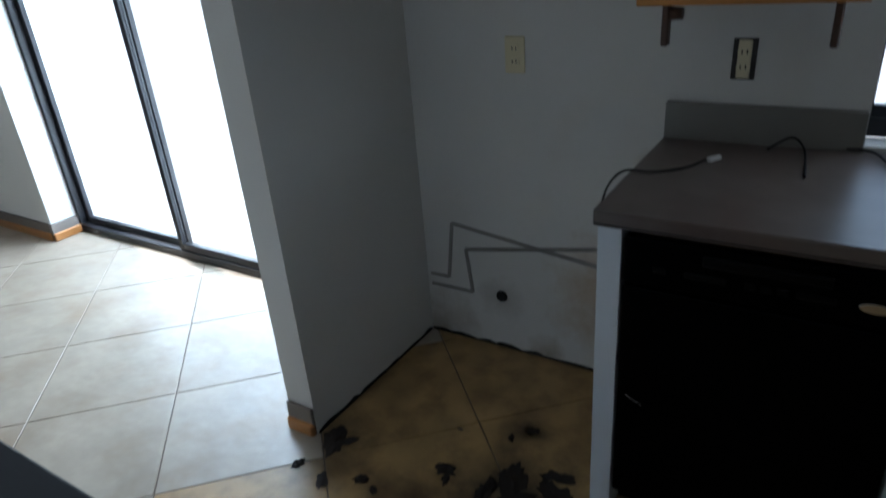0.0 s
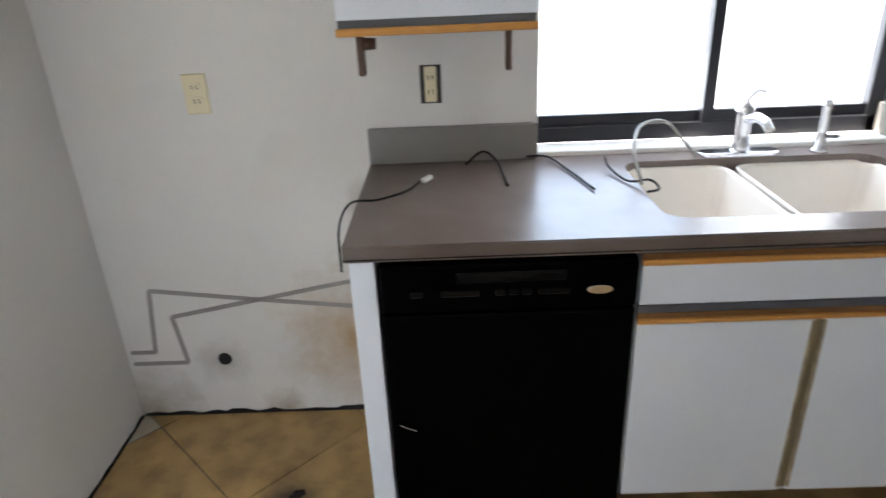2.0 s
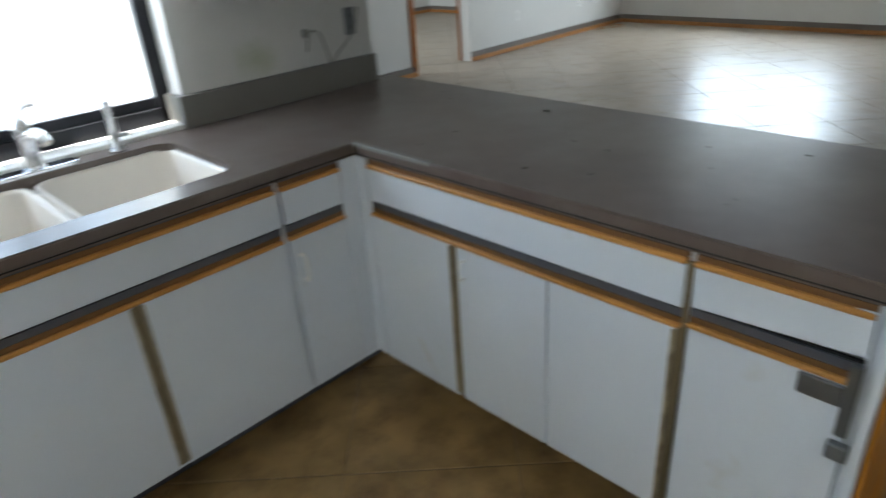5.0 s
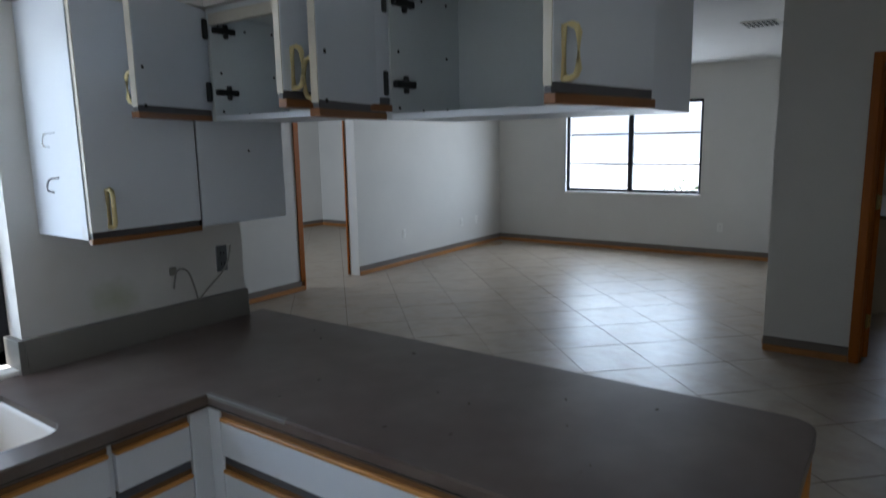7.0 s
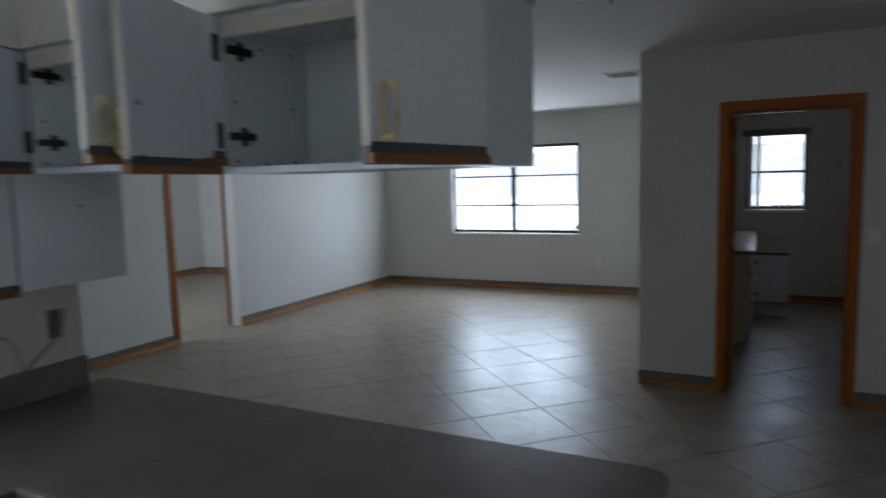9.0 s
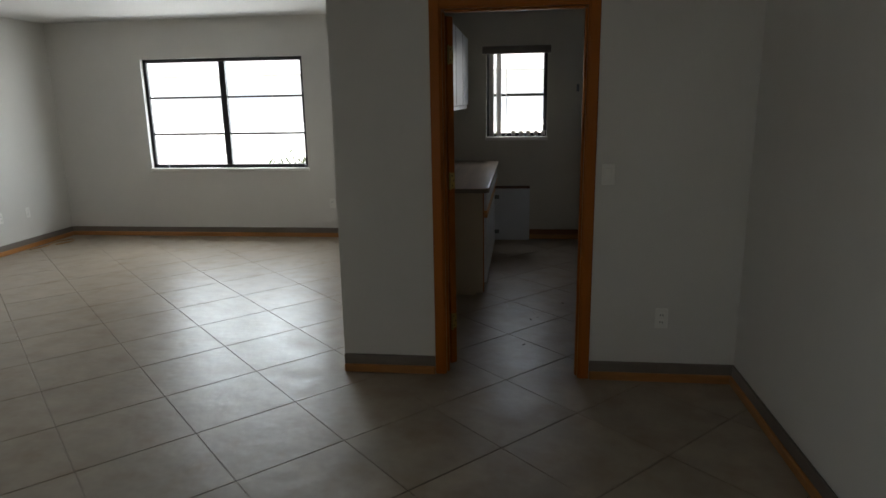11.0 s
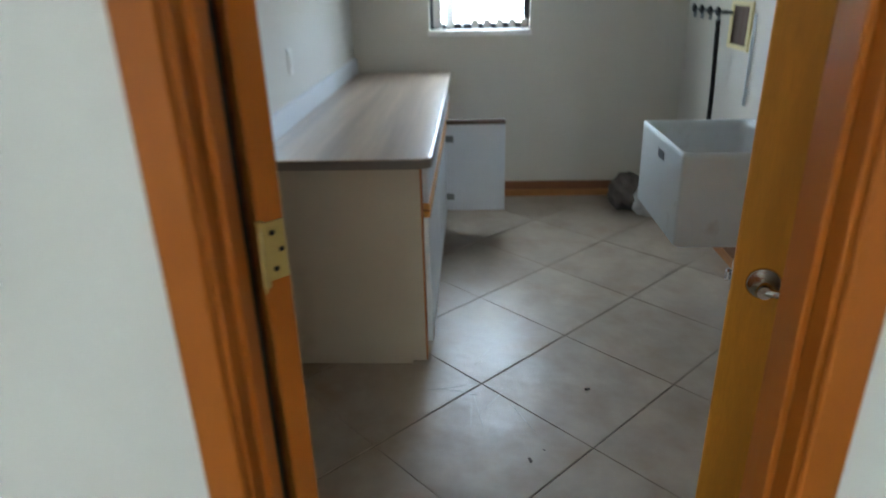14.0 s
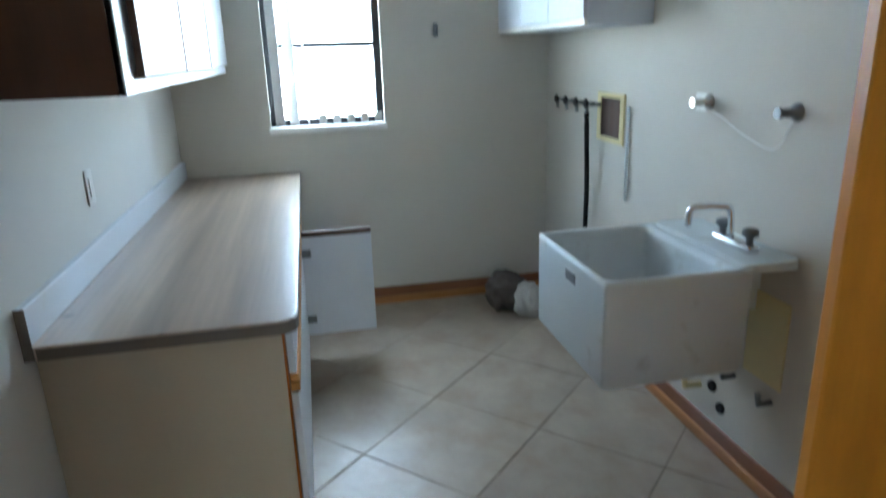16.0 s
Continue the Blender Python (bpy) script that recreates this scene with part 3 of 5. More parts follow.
# hall opening jambs
hj = structure("trim_hall_opening", boxes((HO[0], HO[0] + 0.02, NORTH - 0.004, NORTH + 0.154, 0, HO[3]), (HO[0] + 0.02, HO[1] - 0.02, NORTH + 0.10, NORTH + 0.16, HO[3] - 0.02, HO[3])), CASING,
               "stained wooden jamb of a hall opening")
part("casing", boxes((HO[1] - 0.02, HO[1] + 0.03, NORTH + 0.150, NORTH + 0.175, 0, HO[3]), bevel=0.003), CASING, hj)
part("casing", boxes((HO[0] - 0.055, HO[0], NORTH - 0.014, NORTH, 0, HO[3] + 0.055), bevel=0.003), CASING, hj)

# ---------- kitchen base run ----------
CT, CB = 0.91, 0.872
CFY = -0.615                 # counter front, wall run
PFX = 1.732                  # counter front, peninsula
FY, FX = -0.592, 1.752       # cabinet fronts
PEND = -2.0
SK = (0.70, 1.41, -0.522, -0.09)  # sink opening


def rounded(x0, x1, y0, y1, r, n=4):
    out = []
    for cx, cy, a in ((x1 - r, y1 - r, 0), (x0 + r, y1 - r, 90), (x0 + r, y0 + r, 180), (x1 - r, y0 + r, 270)):
        out += [(cx + r * math.cos(radians(a + 90 * k / n)), cy + r * math.sin(radians(a + 90 * k / n))) for k in range(n + 1)]
    return out


def countertop():
    r = 0.07
    arc = [(2.42 - r + r * math.sin(radians(a)), PEND + r - r * math.cos(radians(a))) for a in (0, 22, 45, 68, 90)]
    bm = bmesh.new()
    outer = [(KX0, CFY), (PFX, CFY), (PFX, PEND), *arc, (2.42, 0.0), (KX1, 0.0), (KW[1], -0.002), (KW[1], 0.085), (KW[0], 0.085), (KW[0], -0.002), (KX0, -0.002)]
    inner = rounded(*SK, 0.06)
    rings = []
    for loop in (outer, inner):
        vs = [bm.verts.new((x, y, CT)) for x, y in loop]
        rings.append([bm.edges.new((vs[k], vs[(k + 1) % len(vs)])) for k in range(len(vs))])
    bmesh.ops.triangle_fill(bm, use_beauty=True, edges=rings[0] + rings[1])
    geo = bmesh.ops.extrude_face_region(bm, geom=list(bm.faces))
    for v in geo["geom"]:
        if isinstance(v, bmesh.types.BMVert):
            v.co.z = CB
    return bm


ctop = thing("countertop", "worn brown laminate L-shaped kitchen countertop on the base cabinets", "countertop", (1.0, -0.3, CT))
part("top", countertop(), COUNTER, ctop)
part("backsplash", boxes((KX0, KW[0] - 0.002, -0.022, 0.0, CT, 1.015), bevel=0.002), SPLASH, ctop, "grey laminate upstand")
part("backsplash", boxes((KW[1], KX1, -0.022, 0.0, CT, 1.015), (KW[1] - 0.02, KW[1], -0.022, 0.084, CT, 1.015), bevel=0.002), SPLASH, ctop, "grey laminate upstand")
part("front_edge", boxes((KX0, PFX, CFY - 0.003, CFY + 0.004, CB + 0.008, CT - 0.003), (PFX - 0.003, PFX + 0.004, PEND + 0.01, CFY, CB + 0.008, CT - 0.003), bevel=0.0015), COUNTER, ctop)
part("edge_joint", boxes((KX0, PFX, CFY - 0.001, CFY + 0.004, CB + 0.004, CB + 0.008), (PFX - 0.001, PFX + 0.004, PEND + 0.01, CFY, CB + 0.004, CB + 0.008)), DARKHOLE, ctop, "dark joint in the counter edge")
part("worn_edge", boxes((PFX - 0.0045, PFX + 0.012, -0.93, CFY + 0.004, CT - 0.010, CT + 0.0008), bevel=0.0008), SPLASH, ctop, "pale worn laminate edge")

ks = thing("kitchen_sink", "cream double-bowl undermount kitchen sink", "sink", (1.05, -0.32, 0.74))


def bowl(x0, x1, y0, y1, z0, z1, r):
    """An open rounded basin with sloping walls."""
    bm = bmesh.new()
    loops = []
    for ins, z in ((0.0, z1), (0.006, z1 - 0.012), (0.012, z0 + 0.05), (0.03, z0 + 0.012), (0.06, z0)):
        loops.append([bm.verts.new((x, y, z)) for x, y in rounded(x0 + ins, x1 - ins, y0 + ins, y1 - ins, max(0.02, r - ins * 0.5), 5)])
    for a, b in zip(loops, loops[1:]):
        for k in range(len(a)):
            bm.faces.new((a[k], a[(k + 1) % len(a)], b[(k + 1) % len(a)], b[k])).smooth = True
    bm.faces.new(loops[-1])
    return bm


for x0, x1, nm in ((SK[0] + 0.002, 0.995, 1), (1.022, SK[1] - 0.002, 2)):
    b = part("bowl", bowl(x0, x1, SK[2] + 0.002, SK[3] - 0.002, 0.72, CT - 0.018, 0.045), SINK, ks)
    sm = b.modifiers.new("thick", "SOLIDIFY")
    sm.thickness, sm.offset = 0.008, 1
    part("drain", lathe([(0.042, 0.0), (0.042, 0.004), (0.03, 0.005), (0.02, 0.001)], ((x0 + x1) / 2, -0.3, 0.721), "z", 16), CHROME, b, "chrome drain")
part("divider", boxes((0.989, 1.028, SK[2] + 0.003, SK[3] - 0.003, 0.74, CB - 0.006), bevel=0.010, seg=3), SINK, ks)

fc = thing("kitchen_faucet", "chrome single-lever kitchen faucet on a deck plate", "faucet", (1.05, -0.055, CT))
part("deck_plate", prism(rounded(0.93, 1.16, -0.085, -0.03, 0.025), CT, CT + 0.012, 0.004), CHROME, fc)
part("body", lathe([(0.028, 0.0), (0.025, 0.012), (0.021, 0.03), (0.021, 0.085), (0.024, 0.098), (0.025, 0.12), (0.018, 0.137), (0.007, 0.143)], (1.05, -0.055, CT + 0.012), "z", 20), CHROME, fc)
part("spout", tube(smooth_line([(1.052, -0.07, CT + 0.105), (1.06, -0.11, CT + 0.118), (1.068, -0.145, CT + 0.112), (1.073, -0.165, CT + 0.095)]), 0.014, 10, 0.013), CHROME, fc)
part("lever", tube(smooth_line([(1.05, -0.055, CT + 0.15), (1.058, -0.062, CT + 0.172), (1.072, -0.075, CT + 0.186), (1.09, -0.09, CT + 0.184)]), 0.010, 8, 0.007), CHROME, fc, "curved lever")
sp = thing("soap_dispenser", "slim chrome soap dispenser beside the faucet", "dispenser", (1.275, -0.06, CT))
part("body", lathe([(0.024, 0.0), (0.022, 0.008), (0.015, 0.014), (0.013, 0.06), (0.012, 0.12), (0.015, 0.125), (0.014, 0.15), (0.006, 0.153)], (1.275, -0.06, CT), "z", 16), CHROME, sp)
part("nozzle", tube([(1.275, -0.06, CT + 0.045), (1.31, -0.085, CT + 0.05)], 0.006), STEEL, sp, "dark side nozzle")


def front(name, u0, u1, z0, z1, parent, facing, plane, material=None, t=0.018, tilt=0.0):
    """A door or drawer front. facing: 'y' looks to -y at y = plane, 'x' looks to -x at x = plane."""
    if facing == "y":
        bm = boxes((u0, u1, plane - t, plane, z0, z1), bevel=0.0015)
    else:
        bm = boxes((plane - t, plane, u0, u1, z0, z1), bevel=0.0015)
    if tilt:
        c = Vector((plane, u1, z1)) if facing == "x" else Vector((u1, plane, z1))
        turned(bm, Matrix.Translation(c) @ Matrix.Rotation(radians(tilt), 4, "X" if facing == "x" else "Y") @ Matrix.Translation(-c))
    return part(name, bm, material or LAMINATE, parent)


def pull(u0, u1, z, parent, facing, plane, h=0.019, t=0.018, dark=0.030):
    """A continuous wooden finger pull with a dark groove above it."""
    def strip(d0, d1, z0, z1):
        return (u0, u1, plane - d1, plane - d0, z0, z1) if facing == "y" else (plane - d1, plane - d0, u0, u1, z0, z1)
    p = part("finger_pull", boxes(strip(0, t + 0.005, z, z + h * 0.62), bevel=0.003), PULL, parent, "orange oak finger pull")
    # Rail in the darkened oak, its shade painted rather than cast.
    part("shadow_rail", boxes(strip(0, t * 0.72, z + h * 0.62, z + h + 0.006)), OAKSHADE, p, "oak behind the lip, darkened as shade")
    part("groove", boxes(strip(0, t * 0.62, z + h + 0.006, z + h + dark - 0.005)), GROOVE, p, "slate grey groove")
    part("gap", boxes(strip(0, t * 0.3, z + h + dark - 0.005, z + h + dark)), DARKHOLE, p)


DZ0, DZ1 = 0.178, 0.690      # doors
WZ0, WZ1 = 0.740, 0.838      # drawer fronts

STILE = mat("worn_oak_stile", (0.19, 0.15, 0.085), 0.55, vary=0.35, grain=90, blot=8, stretch=(3, 3, 0.2), bump=0.06)
pan = single("end_panel", boxes((-0.012, 0.044, FY - 0.02, -0.002, 0.0, CB - 0.001), bevel=0.002), LAMINATE, "white laminate end panel beside the dishwasher", "panel")

dwa = thing("dishwasher", "black built-in dishwasher under the counter", "dishwasher", (0.31, -0.3, 0))
part("body", boxes((0.054, 0.612, -0.56, -0.03, 0.03, CB - 0.006)), BLACK, dwa)
part("door", boxes((0.05, 0.618, FY - 0.022, -0.56, 0.10, 0.735), bevel=0.006, seg=2), BLACK, dwa)
cp = part("control_panel", boxes((0.05, 0.618, FY - 0.028, -0.56, 0.742, 0.862), bevel=0.008, seg=2), BLACK, dwa)
part("badge", turned(lathe([(0.026, 0.0), (0.024, 0.0025)], (0, 0, 0), "y", 20), Matrix.Translation((0.535, FY - 0.0275, 0.79)) @ Matrix.Diagonal((1.15, -1, 0.42, 1))), CHROME, cp, "silver oval badge")
CONTROL = mat("worn_black_plastic", (0.0018, 0.0018, 0.0024), 0.35, spec=0.15, vary=0.4, grain=60, bump=0.02)
for x, w in ((0.118, 0.028), (0.185, 0.085), (0.305, 0.022), (0.335, 0.022), (0.365, 0.022), (0.40, 0.07)):
    part("button", boxes((x, x + w, FY - 0.0305, FY - 0.026, 0.783, 0.797), bevel=0.002), CONTROL, cp)
part("latch", boxes((0.22, 0.46, FY - 0.036, FY - 0.026, 0.818, 0.842), bevel=0.004), CONTROL, cp, "black latch grip")
part("scratch", tube([(0.072, FY - 0.0222, 0.428), (0.088, FY - 0.0222, 0.418), (0.112, FY - 0.0222, 0.409)], 0.0012, 5), GREYMARK, dwa, "pale scratch on the door")
part("kick_plate", boxes((0.054, 0.614, -0.53, -0.50, 0.01, 0.095)), BLACK, dwa)

sb = thing("base_cabinet", "white laminate sink base cabinet with oak finger pulls", "cabinet", (1.04, -0.3, 0), "kitchen base cabinets")
part("body", boxes((0.624, 0.64, FY, -0.02, 0.165, CB - 0.002), (1.445, 1.461, FY, -0.02, 0.165, CB - 0.002), (0.64, 1.445, FY, -0.02, 0.165, 0.18), (0.64, 1.445, -0.036, -0.02, 0.106, CB - 0.21)), LAMINATE, sb)
# Frame and backing in one near-black brown, seen between the fronts.
part("face_frame", boxes((1.025, 1.055, FY - 0.003, FY + 0.016, 0.178, 0.69), (0.64, 1.445, FY, FY + 0.016, 0.69, CB - 0.002), (0.64, 1.025, FY + 0.002, FY + 0.012, 0.178, 0.69), (1.055, 1.445, FY + 0.002, FY + 0.012, 0.178, 0.69)), PULLDARK, sb, "near-black brown frame behind the fronts")
part("stile", boxes((1.029, 1.049, FY - 0.012, FY - 0.0035, DZ0 + 0.004, DZ1), bevel=0.001), STILE, sb, "worn oak stile")
part("grime_strip", boxes((1.0205, 1.0285, FY - 0.0195, FY - 0.004, DZ0 + 0.01, DZ1 - 0.004), bevel=0.001), GRIME, sb, "beige grimy door edge")
part("grime_strip", boxes((1.0495, 1.055, FY - 0.0195, FY - 0.004, DZ0 + 0.01, DZ1 - 0.004), bevel=0.001), GRIME, sb, "beige grimy door edge")
front("door", 0.626, 1.028, DZ0, DZ1, sb, "y", FY)
front("door", 1.05, 1.455, DZ0, DZ1, sb, "y", FY)
front("drawer_front", 0.626, 1.455, WZ0, WZ1, sb, "y", FY)
pull(0.626, 1.455, DZ1, sb, "y", FY)
pull(0.626, 1.455, WZ1, sb, "y", FY, 0.02)
part("kick_plate", boxes((0.62, 1.462, FY + 0.17, FY + 0.185, 0.0, 0.164)), GROOVE, sb)

cb2 = thing("base_cabinet", "narrow white laminate corner base cabinet", "cabinet", (1.57, -0.3, 0), "kitchen base cabinets")
part("body", boxes((1.463, 1.70, FY, -0.02, 0.165, CB - 0.002)), LAMINATE, cb2)
front("door", 1.475, 1.672, DZ0, DZ1, cb2, "y", FY)
front("drawer_front", 1.472, 1.672, WZ0, WZ1, cb2, "y", FY)
pull(1.472, 1.672, DZ1, cb2, "y", FY)
pull(1.472, 1.672, WZ1, cb2, "y", FY, 0.02)
part("kick_plate", boxes((1.463, 1.95, FY + 0.17, FY + 0.185, 0.0, 0.164)), GROOVE, cb2)
hd = part("handle", tube(smooth_line([(1.50, FY - 0.018, 0.56), (1.50, FY - 0.042, 0.565), (1.50, FY - 0.042, 0.635), (1.50, FY - 0.018, 0.64)], 4), 0.005), WHITEPL, cb2, "white wire pull")
part("corner_filler", boxes((1.676, FX - 0.018, FY - 0.018, FY, 0.178, CB - 0.004), (FX - 0.018, FX, -0.657, FY, 0.178, CB - 0.004), bevel=0.0015), LAMINATE, cb2, "white corner filler strips")


def pen_cabinet(y0, y1, label, splits, drawer, loose=False):
    """A cabinet of the peninsula, from y1 (north) to y0 (south), its doors facing the kitchen."""
    c = thing("base_cabinet", label, "cabinet", (2.05, (y0 + y1) / 2, 0), "kitchen base cabinets")
    part("body", boxes((FX, 2.36, y0, y0 + 0.016, 0.165, CB - 0.002), (FX, 2.36, y1 - 0.016, y1, 0.165, CB - 0.002), (FX, 2.36, y0 + 0.016, y1 - 0.016, 0.165, 0.18),
                       (2.345, 2.36, y0 + 0.016, y1 - 0.016, 0.106, CB - 0.002)), LAMINATE, c)
    # One near-black brown sheet across the whole opening behind the fronts.
    part("face_frame", boxes((FX + 0.001, FX + 0.012, y0 + 0.016, y1 - 0.016, 0.178, 0.70 if loose else CB - 0.002)), PULLDARK, c, "near-black brown frame behind the fronts")
    for s, e in splits:
        front("door", s, e, DZ0, DZ1 + (0.012 if loose else 0), c, "x", FX)
    front("drawer_front", drawer[0], drawer[1], WZ0 + (0.01 if loose else 0), WZ1, c, "x", FX, tilt=-3.0 if loose else 0.0)
    pull(drawer[0], drawer[1], DZ1 + (0.012 if loose else 0), c, "x", FX)
    pull(drawer[0], drawer[1], WZ1 + 0.002, c, "x", FX, 0.02)
    part("kick_plate", boxes((FX + 0.17, FX + 0.185, y0, y1, 0.0, 0.164)), GROOVE, c)
    part("back_plinth", boxes((2.34, 2.36, y0, y1, 0.0, 0.164)), LAMINATE, c)
    return c


pc1 = pen_cabinet(-1.640, -0.592, "white laminate peninsula base cabinet with three doors", [(-0.982, -0.66), (-1.300, -1.004), (-1.622, -1.305)], (-1.630, -0.66))
part("stile", boxes((FX - 0.013, FX, -1.003, -0.983, DZ0 + 0.004, DZ1), bevel=0.001), STILE, pc1, "worn oak stile")
part("grime_strip", boxes((FX - 0.0195, FX - 0.003, -0.9825, -0.975, DZ0 + 0.01, DZ1 - 0.004), bevel=0.001), GRIME, pc1, "beige grimy door edge")
part("grime_strip", boxes((FX - 0.0195, FX - 0.003, -1.6225, -1.614, DZ0 + 0.01, DZ1 - 0.004), bevel=0.001), GRIME, pc1, "beige grimy door edge")
part("stile", boxes((FX - 0.010, FX, -1.640, -1.623, DZ0 + 0.004, CB - 0.03), bevel=0.001), STILE, pc1, "worn oak stile")
pc2 = pen_cabinet(-1.965, -1.642, "white laminate base cabinet with a loose drawer front and broken hinge", [(-1.952, -1.652)], (-1.95, -1.646), True)
part("hinge", boxes((FX - 0.034, FX - 0.018, -1.955, -1.935, 0.60, 0.755), (FX - 0.026, FX - 0.018, -1.935, -1.86, 0.655, 0.70), (FX - 0.04, FX - 0.02, -1.965, -1.93, 0.55, 0.585), bevel=0.003), STEEL, pc2, "bent grey metal hinge")
part("end_stile", boxes((FX - 0.022, FX + 0.03, -1.985, -1.966, 0.09, CB - 0.004), bevel=0.002), LAMINATE, pc2, "white end stile")
part("end_board", boxes((FX + 0.005, 2.36, -1.995, -1.986, 0.0, CB - 0.004), bevel=0.001), DOORWOOD, pc2, "bare orange plywood end")
for z in (0.30, 0.60):
    part("handle", tube(smooth_line([(FX - 0.018, -1.03, z), (FX - 0.036, -1.03, z + 0.004), (FX - 0.036, -1.03, z + 0.05), (FX - 0.018, -1.03, z + 0.054)], 3), 0.004), WHITEPL, pc1) if z > 0.5 else None

# counter end beside the way to the patio door
oc = thing("side_counter", "dark brown laminate counter end on a white base", "counter", (-0.6, -2.0, 0))
part("top", boxes((-1.0, -0.2, -2.3, -1.672, CB, CT), bevel=0.004, seg=2), DARKTOP, oc)
part("body", boxes((-0.98, -0.23, -2.28, -1.70, 0.10, CB)), LAMINATE, oc)
part("kick_plate", boxes((-0.96, -0.26, -2.25, -1.75, 0.0, 0.10)), PULLDARK, oc)

# ---------- kitchen wall cabinets ----------
UB, UT = 1.312, 1.99


def loop_pull(h, out, r=0.0065):
    """A loop pull with rounded corners, ends at y = 0, standing out along -y."""
    c = 0.014
    pts = [(0, 0, -h), (0, -out + c, -h), (0, -out + 0.3 * c, -h + 0.3 * c), (0, -out, -h + c), (0, -out, h - c), (0, -out + 0.3 * c, h - 0.3 * c), (0, -out + c, h), (0, -0.002, h), (0, -0.002, -h)]
    return tube(pts, r, 8)


def rim_handle(parent, x, y, z, axis, length=0.105, out=0.032, width=0.02):
    """A flat plastic loop pull, standing out along -axis."""
    h = length / 2
    bm = loop_pull(h, out)
    turned(bm, Matrix.Translation((x, y, z)) @ axis)
    return part("handle", bm, YELLOW, parent, "yellowed plastic loop pull")


ul = thing("wall_cabinet", "white laminate wall cabinet with an oak bottom rail, over the counter", "cabinet", (0.2, -0.16, UB), "kitchen wall cabinets")
part("body", boxes((-0.035, 0.43, -0.30, -0.002, UB + 0.012, UT), bevel=0.001), LAMINATE, ul)
front("door", -0.033, 0.428, UB + 0.03, UT - 0.006, ul, "y", -0.30)
part("bottom_rail", boxes((-0.035, 0.43, -0.322, -0.30, UB - 0.006, UB + 0.012), bevel=0.002), PULL, ul, "orange oak bottom rail")
part("groove", boxes((-0.03, 0.425, -0.314, -0.30, UB + 0.012, UB + 0.03)), SLATE, ul)
ph = thing("paper_towel_holder", "dark brown empty paper towel holder under the cabinet", "towel holder", (0.19, -0.17, UB))
for x, s in ((0.0, 1), (0.375, -1)):
    part("arm", boxes((x - 0.009, x + 0.009, -0.185, -0.155, UB - 0.118, UB + 0.012), bevel=0.004), DARKWOOD, ph)
    part("hub", lathe([(0.016, 0.0), (0.014, 0.03 * s)], (x + 0.009 * s, -0.17, UB - 0.04), "x", 12), DARKWOOD, ph) if s > 0 else None

ur = thing("wall_cabinet", "white laminate wall cabinet with oak rail beside the kitchen window", "cabinet", (1.95, -0.16, UB), "kitchen wall cabinets")
part("body", boxes((1.612, 2.30, -0.30, -0.002, UB + 0.012, UT), bevel=0.001), LAMINATE, ur)
front("door", 1.618, 1.955, UB + 0.034, UT - 0.006, ur, "y", -0.30)
front("blank_panel", 1.962, 2.30, UB + 0.012, 1.66, ur, "y", -0.30)
part("bottom_rail", boxes((1.612, 1.955, -0.322, -0.30, UB, UB + 0.016), bevel=0.002), RAIL, ur, "dark oak bottom rail")
part("groove", boxes((1.618, 1.95, -0.314, -0.30, UB + 0.016, UB + 0.034)), SLATE, ur)
part("edge_band", boxes((1.6155, 1.6178, -0.317, -0.301, UB + 0.034, UT - 0.006)), EDGEBAND, ur, "cream edge band")
part("edge_band", boxes((1.616, 1.954, -0.3185, -0.318, UT - 0.018, UT - 0.006)), EDGEBAND, ur, "cream edge band")
part("gap", boxes((1.9565, 1.9605, -0.312, -0.300, UB + 0.012, 1.66)), DARKHOLE, ur)
part("screw_head", boxes((2.15, 2.158, -0.3188, -0.3178, 1.553, 1.561), bevel=0.0003), DARKHOLE, ur)
rim_handle(ur, 1.665, -0.318, 1.41, Matrix())
for z in (1.60, 1.475):
    hk = part("hook", tube(smooth_line([(1.612, -0.17, z + 0.02), (1.585, -0.17, z + 0.015), (1.578, -0.17, z - 0.012), (1.595, -0.17, z - 0.02)], 4), 0.0028), CHROME if z > 1.55 else STEEL, ur, "small wire hook on the cabinet side")

HX0, HX1 = 2.02, 2.33
HB, HT = 1.632, 1.99


